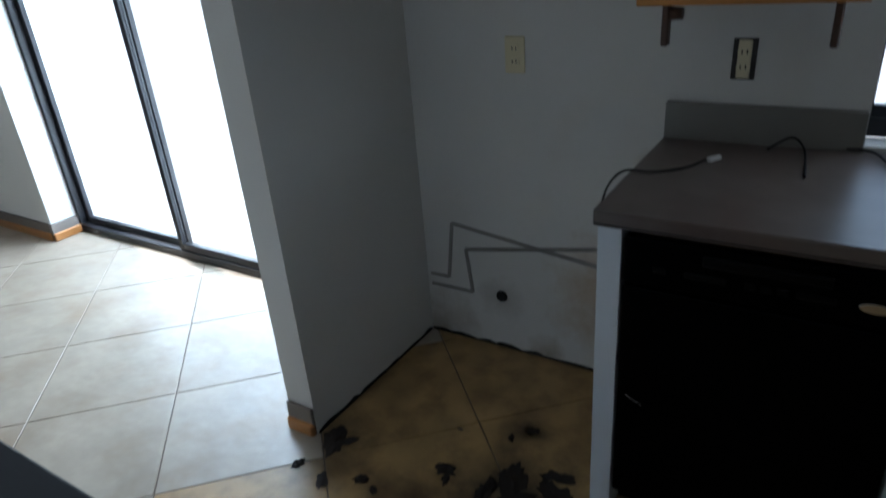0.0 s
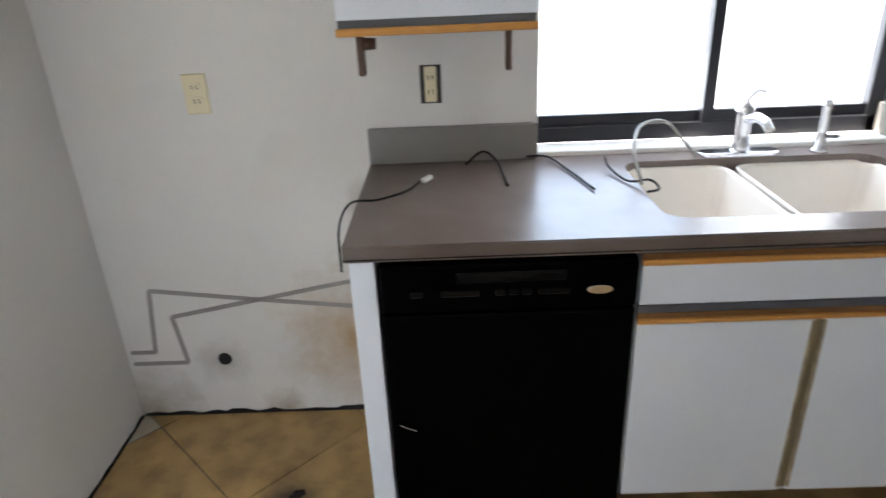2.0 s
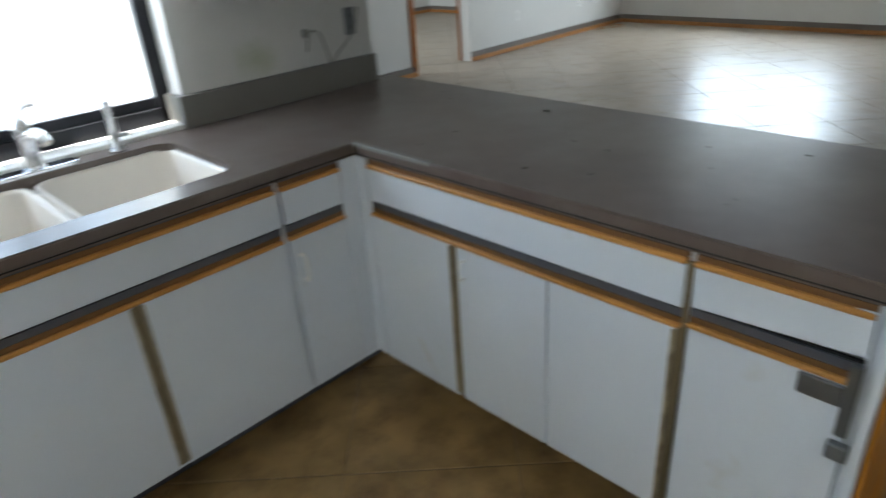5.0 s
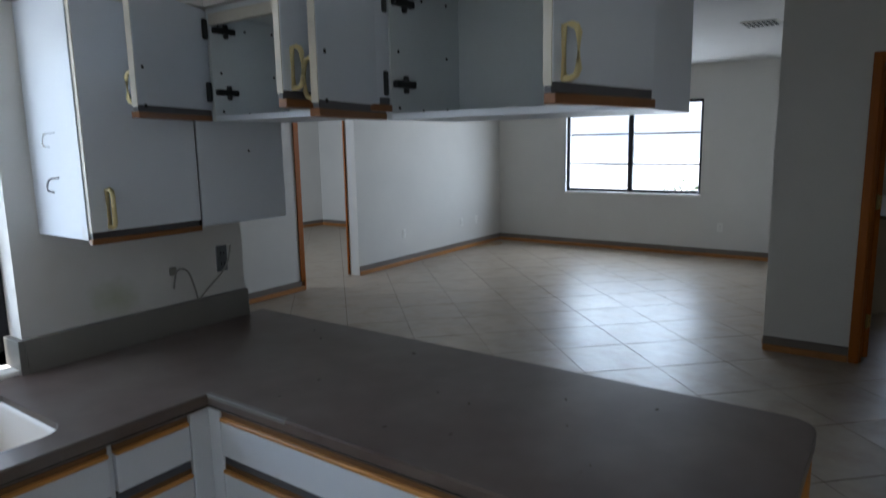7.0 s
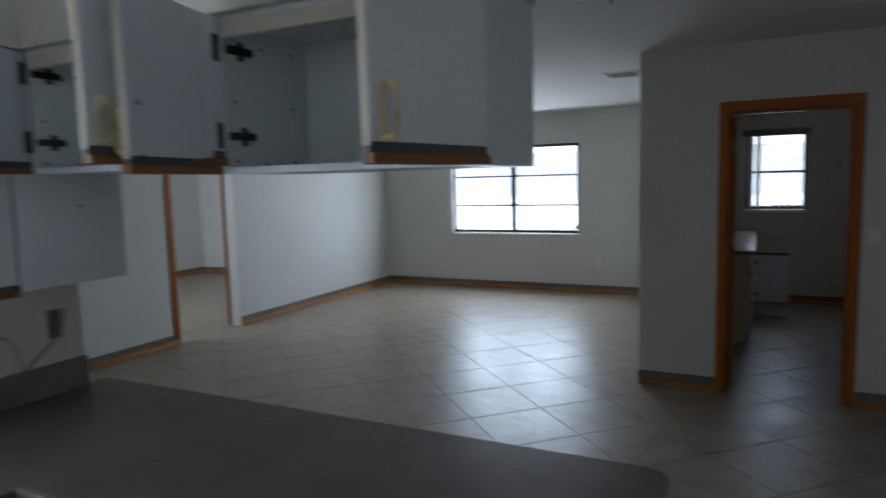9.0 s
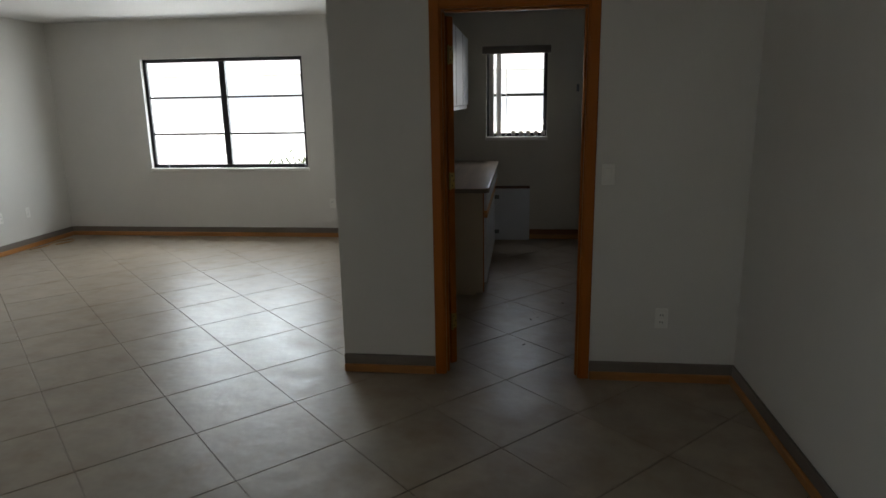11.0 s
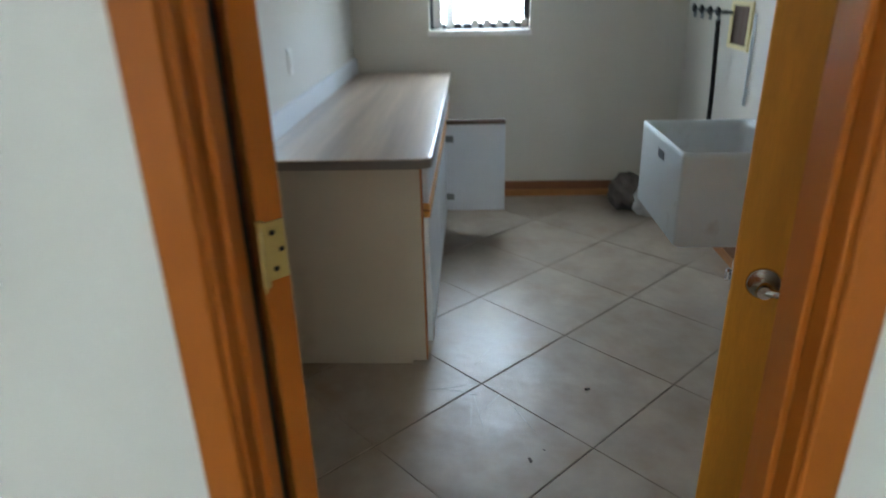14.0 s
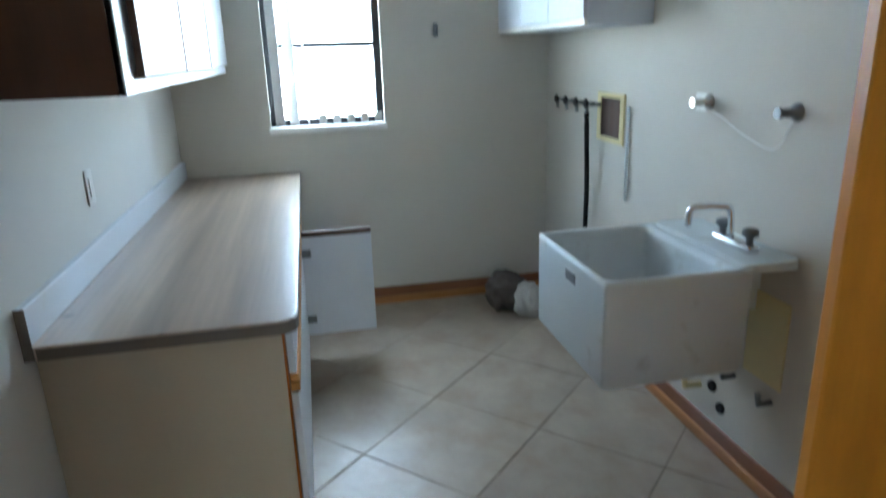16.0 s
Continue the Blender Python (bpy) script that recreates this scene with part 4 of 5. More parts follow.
def hung_cabinet(y0, y1, label, left, right, lift=0.0):
    """A cabinet hung over the peninsula, y0 south end, y1 north end; left and right: how far its two doors stand open; lift: how much higher its bottom hangs."""
    hb = HB + lift
    c = thing("wall_cabinet", label, "cabinet", (2.18, (y0 + y1) / 2, hb), "kitchen wall cabinets")
    part("side_panel", boxes((HX0, HX1, y0, y0 + 0.016, hb, HT), bevel=0.001), LAMINATE, c)
    part("side_panel", boxes((HX0, HX1, y1 - 0.016, y1, hb, HT), bevel=0.001), INSIDE, c)
    part("bottom", boxes((HX0, HX1, y0 + 0.016, y1 - 0.016, hb, hb + 0.016)), LAMINATE, c)
    part("top", boxes((HX0, HX1, y0 + 0.016, y1 - 0.016, HT - 0.016, HT)), INSIDE, c)
    part("back", boxes((HX1 - 0.008, HX1, y0 + 0.016, y1 - 0.016, hb + 0.016, HT - 0.016)), INSIDE, c)
    part("top_rail", boxes((HX0 - 0.004, HX0 + 0.014, y0 + 0.016, y1 - 0.016, HT - 0.05, HT - 0.016), bevel=0.002), EDGEBAND, c, "cream edge-banded top rail")
    w = (y1 - y0) / 2 - 0.004
    for hinge_y, s, ang in ((y1 - 0.002, -1, left), (y0 + 0.002, 1, right)):
        m = Matrix.Translation((HX0 - 0.003, hinge_y, 0)) @ Matrix.Rotation(radians(-s * -ang), 4, "Z")
        def leaf(u0, u1, d0, d1, z0, z1, bev=0.0015):
            return turned(boxes((-d1, -d0, min(s * u0, s * u1), max(s * u0, s * u1), z0, z1), bevel=bev), m)
        d = part("door", leaf(0, w, 0, 0.018, hb + 0.034, HT - 0.004), LAMINATE, c)
        part("edge_band", leaf(w, w + 0.0025, 0.001, 0.017, hb + 0.028, HT - 0.004, 0), EDGEBAND, d, "cream edge band")
        part("bottom_rail", leaf(0, w, 0, 0.024, hb, hb + 0.017), RAIL, d, "dark oak bottom rail")
        part("groove", leaf(0, w, 0.002, 0.015, hb + 0.017, hb + 0.034, 0), SLATE, d, "dark groove")
        for z in (1.72 + lift, 1.917 + lift / 2):
            if ang > 30:
                part("hinge", leaf(0.010, 0.028, -0.013, 0.0, z - 0.03, z + 0.03, 0.003), TARNISH, d, "dark concealed cup hinge")
                part("hinge_arm", boxes((HX0 + 0.004, HX0 + 0.085, *sorted((hinge_y + s * 0.014, hinge_y + s * 0.03)), z - 0.009, z + 0.009),
                                        (HX0 + 0.045, HX0 + 0.062, *sorted((hinge_y + s * 0.014, hinge_y + s * 0.024)), z - 0.022, z + 0.022), bevel=0.003), TARNISH, d, "dark hinge arm")
        if ang > 30:
            for z in (1.665 + lift, 1.765 + lift):
                part("screw_head", leaf(w - 0.034, w - 0.024, -0.0012, 0.0, z - 0.005, z + 0.005, 0.0006), DARKHOLE, d)
        bm = turned(loop_pull(0.041, 0.030, 0.0055), Matrix.Translation((-0.018, s * (w - 0.026), 1.712 + lift)) @ Matrix.Rotation(radians(-90), 4, "Z"))
        part("handle", turned(bm, m), YELLOW, d, "yellowed plastic loop pull")
    for x, z in ((0.03, hb + 0.03), (0.03, 1.80), (0.03, HT - 0.045), (0.13, hb + 0.025), (0.13, HT - 0.055), (0.24, hb + 0.03), (0.24, 1.80), (0.24, HT - 0.05)):
        part("shelf_pin_hole", lathe([(0.0045, 0.0), (0.0045, 0.001)], (HX0 + x, y1 - 0.0175, z), "y", 8), DARKHOLE, c)
    return c


hung_cabinet(-1.04, -0.325, "white laminate cabinet hung over the peninsula, both doors open", 66, 92, 0.02)
hung_cabinet(-1.696, -1.042, "white laminate cabinet hung over the peninsula, doors ajar", 75, 80)

# ---------- laundry ----------
LT = 0.885
LFX = 7.41
lct = thing("laundry_countertop", "wood-print laminate countertop with a low upstand", "countertop", (8.5, -1.8, LT))
r = 0.05
arc = [(LFX + r - r * math.cos(radians(a)), -2.118 + r - r * math.sin(radians(a))) for a in (0, 30, 60, 90)]
part("top", prism([(LFX, LAUN - 0.002), *arc, (EAST - 0.002, -2.118), (EAST - 0.002, LAUN - 0.002)], LT - 0.036, LT, 0.004), PLANK, lct)
part("front_edge", prism([(LFX - 0.002, LAUN - 0.03), *[(x - 0.002 * (1 if x < LFX + 0.03 else 0), y - 0.002) for x, y in arc], (EAST - 0.004, -2.12), (EAST - 0.004, -2.1), (LFX + 0.06, -2.1), (LFX + 0.02, -2.06), (LFX + 0.02, LAUN - 0.03)], LT - 0.037, LT - 0.005), BASEBOARD, lct, "dark plastic edge")
part("upstand", boxes((LFX, EAST - 0.002, LAUN - 0.022, LAUN, LT, LT + 0.10), bevel=0.003), LAMINATE, lct, "white upstand")
part("upstand_end", boxes((LFX - 0.003, LFX, LAUN - 0.024, LAUN, LT - 0.036, LT + 0.10)), BASEBOARD, lct, "dark bare end")

LCY = -2.072
LX = [7.462, 8.16, 8.86, EAST - 0.003]
for k, (x0, x1) in enumerate(zip(LX, LX[1:])):
    c = thing("laundry_cabinet", ("almond laundry base cabinet with white drawers and doors", "white laundry base cabinet under the wood counter",
              "white laundry base cabinet with its door standing open")[k], "cabinet", ((x0 + x1) / 2, -1.8, 0), "laundry base cabinets")
    part("side_panel", boxes((x0, x0 + 0.016, LCY, LAUN - 0.003, 0.025, LT - 0.037), bevel=0.001), ALMOND, c)
    part("side_panel", boxes((x1 - 0.016, x1, LCY, LAUN - 0.003, 0.0, LT - 0.037)), ALMOND, c)
    part("bottom", boxes((x0 + 0.016, x1 - 0.016, LCY + 0.06, LAUN - 0.003, 0.0, 0.10)), ALMOND, c)
    part("back", boxes((x0 + 0.016, x1 - 0.016, LAUN - 0.02, LAUN - 0.003, 0.10, LT - 0.037)), ALMOND, c)
    part("face_frame", boxes((x0 + 0.0, x0 + 0.03, LCY - 0.006, LCY, 0.03, LT - 0.037), (x1 - 0.03, x1, LCY - 0.006, LCY, 0.09, LT - 0.037), (x0 + 0.03, x1 - 0.03, LCY - 0.006, LCY, 0.66, 0.70)), CASING, c, "orange wooden face frame")
    wd = (x1 - x0 - 0.03) / 2
    for j in range(2):
        s = x0 + 0.012 + j * (wd + 0.006)
        part("drawer_front", boxes((s, s + wd, LCY - 0.028, LCY - 0.008, 0.70, LT - 0.05), bevel=0.002), LAMINATE, c)
        part("drawer_pull", boxes((s, s + wd, LCY - 0.034, LCY - 0.008, 0.675, 0.698), bevel=0.003), PULL, c)
        if k == 2 and j == 1:
            d = part("door", boxes((9.02, 9.04, LCY - 0.385, LCY - 0.03, 0.13, 0.665), bevel=0.002), LAMINATE, c, "white door standing open")
            part("finger_pull", boxes((9.016, 9.044, LCY - 0.385, LCY - 0.03, 0.665, 0.692), bevel=0.002), DARKWOOD, d)
            for z in (0.22, 0.58):
                part("hinge", boxes((9.008, 9.02, LCY - 0.075, LCY - 0.02, z - 0.02, z + 0.02), bevel=0.003), STEEL, d)
        else:
            part("door", boxes((s, s + wd, LCY - 0.028, LCY - 0.008, 0.11, 0.64), bevel=0.002), LAMINATE, c)
            part("finger_pull", boxes((s, s + wd, LCY - 0.034, LCY - 0.008, 0.642, 0.668), bevel=0.003), PULL, c)

UX0 = 7.53
lu = thing("laundry_wall_cabinet", "dark brown sided wall cabinet with glossy white doors", "cabinet", (8.5, -1.6, 1.465))
UYF = -1.765
part("side_panel", boxes((UX0, UX0 + 0.018, UYF, LAUN - 0.002, 1.465, 2.2), bevel=0.001), DARKWOOD, lu, "dark brown wooden side")
part("body", boxes((UX0 + 0.018, EAST - 0.03, UYF + 0.018, LAUN - 0.002, 1.465, 1.483), (UX0 + 0.018, EAST - 0.03, UYF + 0.018, LAUN - 0.002, 2.182, 2.2), (UX0 + 0.018, EAST - 0.03, LAUN - 0.012, LAUN - 0.002, 1.483, 2.182), (EAST - 0.048, EAST - 0.03, UYF + 0.018, LAUN - 0.012, 1.483, 2.182)), LAMINATE, lu)
part("face_frame", boxes((UX0, UX0 + 0.09, UYF - 0.004, UYF + 0.014, 1.465, 2.2), (UX0 + 0.09, EAST - 0.03, UYF - 0.004, UYF + 0.014, 1.465, 1.50), bevel=0.001), LAMINATE, lu)
for k in range(3):
    s = UX0 + 0.13 + k * 0.66
    d = part("door", boxes((s, s + 0.64, UYF - 0.024, UYF - 0.005, 1.505, 2.19), bevel=0.003), LAMINATE, lu, "white door")
    part("door_edge", boxes((s - 0.003, s, UYF - 0.024, UYF - 0.005, 1.505, 2.19)), DARKWOOD, d)

tb = thing("utility_sink", "wall-hung grey-white plastic laundry tub with a faucet", "laundry tub", (7.7, -3.3, 0.56))
TX0, TX1, TY0, TY1, TZ0, TZ1 = 7.44, 8.015, -3.49, -3.0, 0.525, 0.883


def tub_shell():
    bm = bmesh.new()
    loops = []
    for ins, z in ((0.014, TZ0), (0.002, TZ0 + 0.015), (0.0, TZ1 - 0.02), (0.0, TZ1), (0.013, TZ1), (0.016, TZ1 - 0.03), (0.05, TZ0 + 0.06), (0.10, TZ0 + 0.035)):
        back = 0.06 if ins > 0.04 or ins in (0.013, 0.016) else 0.0
        loops.append([bm.verts.new((x, y, z)) for x, y in rounded(TX0 + ins, TX1 - ins, TY0 + ins * 0.3 + back, TY1 - ins, 0.012 if ins < 0.012 else 0.03, 3)])
    for a, b in zip(loops, loops[1:]):
        for k in range(len(a)):
            bm.faces.new((a[k], a[(k + 1) % len(a)], b[(k + 1) % len(a)], b[k])).smooth = True
    bm.faces.new(loops[0][::-1])
    bm.faces.new(loops[-1])
    return bm


part("basin", tub_shell(), TUBM, tb)
part("emblem", boxes((7.66, 7.74, TY1, TY1 + 0.002, 0.80, 0.835), bevel=0.0008), STEEL, tb, "small grey moulded badge")
part("faucet_deck", prism(rounded(7.44, 8.0, LAUS + 0.002, -3.46, 0.03), TZ1 - 0.02, TZ1 + 0.012, 0.008), TUBM, tb, "moulded faucet deck")
for x in (7.62, 7.92):
    part("bracket", boxes((x, x + 0.03, LAUS, -3.485, 0.66, TZ1 - 0.021)), TUBM, tb, "wall bracket")
FZ = TZ1 + 0.012
tf = part("faucet", boxes((7.52, 7.72, -3.565, -3.52, FZ, FZ + 0.03), bevel=0.01, seg=2), CHROME, tb, "chrome two-handle faucet")
part("spout", tube(smooth_line([(7.64, -3.54, FZ + 0.03), (7.645, -3.535, FZ + 0.115), (7.65, -3.515, FZ + 0.132), (7.69, -3.44, FZ + 0.126), (7.70, -3.42, FZ + 0.11), (7.702, -3.418, FZ + 0.06)]), 0.011, 10), CHROME, tf)
for x in (7.55, 7.69):
    part("handle", lathe([(0.012, 0.0), (0.012, 0.02), (0.026, 0.028), (0.026, 0.045), (0.015, 0.05)], (x, -3.545, FZ + 0.03), "z", 10), STEEL, tf, "dark handle")
part("drain_pipe", tube(smooth_line([(7.72, -3.30, 0.56), (7.72, -3.31, 0.48), (7.72, -3.40, 0.43), (7.72, -3.52, 0.42), (7.72, LAUS, 0.42)]), 0.018, 10), TUBM, tb, "pale plastic waste pipe")
for x in (7.50, 7.70):
    part("supply_valve", tube([(x, LAUS, 0.36), (x, LAUS + 0.05, 0.36), (x, LAUS + 0.055, 0.40)], 0.011), STEEL, tb)
for x in (7.70, 7.76):
    part("valve_wheel", lathe([(0.02, 0.0), (0.024, 0.006), (0.02, 0.014)], (x - 0.03, LAUS + 0.06, 0.25 if x < 7.73 else 0.31), "y", 10), RUBBER, tb, "dark valve handle")
part("pipe_stub", tube([(7.90, LAUS, 0.22), (7.90, LAUS + 0.07, 0.22), (7.90, LAUS + 0.075, 0.27)], 0.014), YELLOW, tb, "yellowed pipe stub")
splash_stain(PLANK, (7.61, -1.505, 0.885), 0.03, (0.13, 0.11, 0.10))
yp = single("splash_board", boxes((7.46, 7.65, LAUS, LAUS + 0.008, 0.42, 0.73), bevel=0.001), YELLOW, "yellowed plastic board on the wall under the tub", "board")

wv = thing("washer_valve_box", "yellowed washing machine outlet box with dark taps and a black hose", "outlet box", (8.8, LAUS, 1.1))
part("plate", boxes((8.66, 8.95, LAUS, LAUS + 0.012, 1.085, 1.110), (8.66, 8.95, LAUS, LAUS + 0.012, 1.300, 1.325), (8.66, 8.70, LAUS, LAUS + 0.012, 1.110, 1.300), (8.91, 8.95, LAUS, LAUS + 0.012, 1.110, 1.300), bevel=0.003), YELLOW, wv, "yellowed plastic rim")
# Recess drawn as a thin dark brown panel inside the rim.
part("recess", boxes((8.70, 8.91, LAUS, LAUS + 0.006, 1.110, 1.300)), DARKWOOD, wv, "dark brown recess")
part("manifold", tube([(8.88, LAUS + 0.03, 1.265), (9.34, LAUS + 0.04, 1.260)], 0.008), STEEL, wv)
for x in (8.93, 9.06, 9.20, 9.33):
    t = part("tap", tube([(x, LAUS + 0.03, 1.265), (x, LAUS + 0.075, 1.265), (x, LAUS + 0.078, 1.220)], 0.010), STEEL, wv)
    part("tap_handle", lathe([(0.020, 0.0), (0.024, 0.006), (0.020, 0.014)], (x, LAUS + 0.078, 1.270), "y", 8), RUBBER, t, "dark tap handle")
part("hose", tube(smooth_line([(8.93, LAUS + 0.078, 1.225), (8.935, LAUS + 0.07, 1.075), (8.96, LAUS + 0.05, 0.825), (8.985, LAUS + 0.04, 0.605)]), 0.013), RUBBER, wv, "black rubber hose")
part("riser", tube([(8.61, LAUS + 0.012, 1.275), (8.60, LAUS + 0.012, 0.830)], 0.008), TUBM, wv, "thin pale pipe")

tbar = thing("towel_bar", "broken towel holder with a white end plate on the wall", "towel bar", (7.8, LAUS, 1.335))
part("end_plate", boxes((8.01, 8.085, LAUS, LAUS + 0.008, 1.300, 1.364), bevel=0.002), WHITEPL, tbar, "bright white end plate")
for x in (8.0, 7.546):
    part("post", lathe([(0.028, 0.0), (0.026, 0.01), (0.014, 0.014), (0.014, 0.06), (0.018, 0.065), (0.018, 0.075)], (x, LAUS, 1.335), "y", 14), NICKEL if x > 7.9 else STEEL, tbar, "metal post")
part("cord", tube(smooth_line([(8.0, LAUS + 0.012, 1.315), (7.90, LAUS + 0.01, 1.285), (7.78, LAUS + 0.01, 1.24), (7.62, LAUS + 0.01, 1.212), (7.55, LAUS + 0.012, 1.305)]), 0.002), WHITEPL, tbar, "thin pale sagging cord")

rc = thing("laundry_shelf_cabinet", "white wall cabinet over the washer place", "cabinet", (9.1, -3.5, 1.63))
part("body", boxes((8.45, EAST - 0.002, -3.36, LAUS + 0.002, 1.63, 2.3), bevel=0.002), LAMINATE, rc)
for k in range(3):
    s = 8.455 + k * 0.414
    part("door", boxes((s, s + 0.408, -3.342, -3.36, 1.66, 2.29), bevel=0.002), LAMINATE, rc)
part("bottom_rail", boxes((8.45, EAST - 0.002, -3.345, -3.36, 1.63, 1.655), bevel=0.002), WHITEPL, rc)

hk = thing("coat_hook", "small dark metal wall hook", "hook", (EAST, -2.96, 1.66))
part("plate", boxes((EAST - 0.004, EAST, -2.978, -2.95, 1.625, 1.70), bevel=0.001), STEEL, hk)
part("prong", tube(smooth_line([(EAST - 0.004, -2.964, 1.66), (EAST - 0.04, -2.964, 1.65), (EAST - 0.045, -2.964, 1.675)], 4), 0.005), STEEL, hk)


def crumple(c, size, material, name, label, seed):
    bm = bmesh.new()
    bmesh.ops.create_icosphere(bm, subdivisions=4, radius=1.0)
    for v in bm.verts:
        n = noise.noise(v.co * 2.3 + Vector((seed, 0, 0))) * 0.35 + noise.noise(v.co * 6 + Vector((0, seed, 0))) * 0.14
        v.co *= 1 + n
        v.co = Vector((v.co.x * size[0], v.co.y * size[1], v.co.z * size[2]))
    low = min(v.co.z for v in bm.verts) * 0.8
    for v in bm.verts:
        v.co.z = max(v.co.z, low)
        v.co += Vector((c[0], c[1], -low))
    for f in bm.faces:
        f.smooth = True
    return single(name, bm, material, label, "rag")


crumple((9.40, -3.30, 0), (0.13, 0.12, 0.12), CLOTH, "rag", "dark crumpled rag on the laundry floor", 3)
crumple((9.28, -3.40, 0), (0.10, 0.09, 0.11), PALECLOTH, "rag", "pale crumpled rag beside the dark one", 7)

# ---------- outlets, switches, vents, small things ----------


def face_plate(name, label, m, material, w=0.07, h=0.115, kind="outlet"):
    """A wall plate in the local xz plane that looks to -y."""
    o = thing(name, label, kind, m=m)
    part("plate", boxes((-w / 2, w / 2, -0.006, 0, -h / 2, h / 2), bevel=0.003), material, o, local=True)
    if kind == "outlet":
        for z in (-0.02, 0.02):
            s = part("socket", prism(rounded(-0.017, 0.017, -0.014, 0.014, 0.01), 0, 0.003), material, o, local=True)
            s.matrix_basis = Matrix.Translation((0, -0.006, z)) @ Matrix.Rotation(radians(90), 4, "X")
            part("slot", boxes((-0.008, -0.005, -0.0096, -0.0085, z - 0.006, z + 0.006), (0.005, 0.008, -0.0096, -0.0085, z - 0.006, z + 0.006)), DARKHOLE, o, local=True)
    else:
        part("rocker", boxes((-0.017, 0.017, -0.010, -0.006, -0.033, 0.033), bevel=0.002), WHITEPL, o, local=True)
    return o


face_plate("outlet", "ivory duplex outlet on the alcove wall", pose(-0.505, 0.0, 1.135), PLATE)
oo = face_plate("outlet", "ivory outlet in an open box without a cover plate", pose(0.168, 0.0, 1.135), PLATE, 0.034, 0.10)
part("open_box", boxes((-0.03, 0.03, -0.002, 0.0, -0.054, 0.054)), PULLDARK, oo, "dark open wall box", True)
OUTY = -0.18                    # outlet on the window wall
face_plate("light_switch", "white rocker light switch on the wall by the laundry door", pose(DW, -2.83, 1.165, 0, 0, -90), WHITEPL, kind="switch")
face_plate("outlet", "white duplex outlet low on the wall by the laundry door", pose(DW, -3.145, 0.37, 0, 0, -90), WHITEPL)
for x in (7.25, 8.6, 9.0):
    face_plate("outlet", "white duplex outlet low on the living room wall", pose(x, NORTH, 0.40), WHITEPL)
face_plate("outlet", "white duplex outlet low on the living room window wall", pose(EAST, OUTY, 0.40, 0, 0, -90), WHITEPL)
face_plate("light_switch", "pale switch plate above the laundry counter", pose(8.1, LAUN, 1.15), WHITEPL, kind="switch")
o4 = face_plate("outlet", "bare outlet box with loose wires on the kitchen wall", pose(2.24, 0.0, 1.15), STEEL, 0.05, 0.10)

cbl = thing("wall_cable", "loose grey cable stapled to the kitchen wall", "cable", (2.05, 0, 1.1))
part("wire", tube(smooth_line([(2.03, -0.006, 1.07), (2.045, -0.012, 1.135), (2.075, -0.03, 1.13), (2.10, -0.03, 1.06), (2.115, -0.026, 1.02), (2.16, -0.02, 1.05), (2.235, -0.01, 1.10), (2.262, -0.01, 1.14), (2.27, -0.02, 1.20)]), 0.0035, 6), WIRE, cbl)
part("clip", boxes((2.02, 2.045, -0.012, 0, 1.12, 1.15), bevel=0.003), WIRE, cbl)

cv = thing("ceiling_vent", "white metal ceiling vent with dark slots", "vent", (6.86, -1.04, H))
part("frame", boxes((6.70, 7.02, -1.18, -0.90, H - 0.008, H), bevel=0.003), WHITEPL, cv)
for k in range(7):
    y = -1.15 + k * 0.036
    part("slat", boxes((6.73, 6.855, y, y + 0.02, H - 0.012, H - 0.008)), TARNISH, cv)
    part("slat", boxes((6.865, 6.99, y, y + 0.02, H - 0.012, H - 0.008)), RUBBER if k % 3 else TARNISH, cv)
ch = single("ceiling_hook", tube(smooth_line([(4.12, -1.5, H), (4.12, -1.5, H - 0.03), (4.135, -1.5, H - 0.055), (4.12, -1.5, H - 0.075), (4.10, -1.5, H - 0.06)], 5), 0.004), STEEL, "small metal hook screwed into the ceiling", "hook")

# cables on the kitchen counter
c1 = single("counter_cable", tube(smooth_line([(-0.056, -0.47, 0.78), (-0.058, -0.43, 0.88), (-0.035, -0.36, CT + 0.006), (0.03, -0.34, CT + 0.005), (0.10, -0.28, CT + 0.005), (0.135, -0.21, CT + 0.008)]), 0.003, 6), RUBBER, "black cable with a pale connector lying on the counter", "cable")
single("cable_connector", turned(boxes((-0.022, 0.022, -0.008, 0.008, 0.0, 0.012), bevel=0.003), pose(0.15, -0.19, CT, 0, 0, 60)), WHITEPL, "small white cable connector on the counter", "connector")
single("counter_cable", tube(smooth_line([(0.26, -0.07, CT + 0.005), (0.31, -0.03, CT + 0.03), (0.345, -0.08, CT + 0.02), (0.36, -0.19, CT + 0.005), (0.365, -0.265, CT + 0.005)]), 0.003, 6), RUBBER, "black looped cable lying on the counter", "cable")
single("counter_cable", tube(smooth_line([(0.44, -0.02, CT + 0.008), (0.50, -0.04, CT + 0.01), (0.54, -0.16, CT + 0.006), (0.578, -0.32, CT + 0.005)]), 0.0032, 6), RUBBER, "black cable lying on the counter", "cable")
single("counter_cable", tube(smooth_line([(0.645, -0.13, CT + 0.03), (0.65, -0.17, CT + 0.012), (0.675, -0.27, CT + 0.006), (0.72, -0.31, CT + 0.02), (0.735, -0.34, CT + 0.006), (0.70, -0.36, CT + 0.006)]), 0.0032, 6), RUBBER, "black cable lying by the sink edge", "cable")
single("sink_hose", tube(smooth_line([(0.70, -0.31, CT + 0.01), (0.70, -0.22, CT + 0.07), (0.74, -0.12, CT + 0.11), (0.82, -0.08, CT + 0.11), (0.88, -0.08, CT + 0.05), (0.91, -0.10, CT + 0.008)]), 0.0048, 6), WIRE, "thin grey looped sprayer hose behind the sink", "hose")

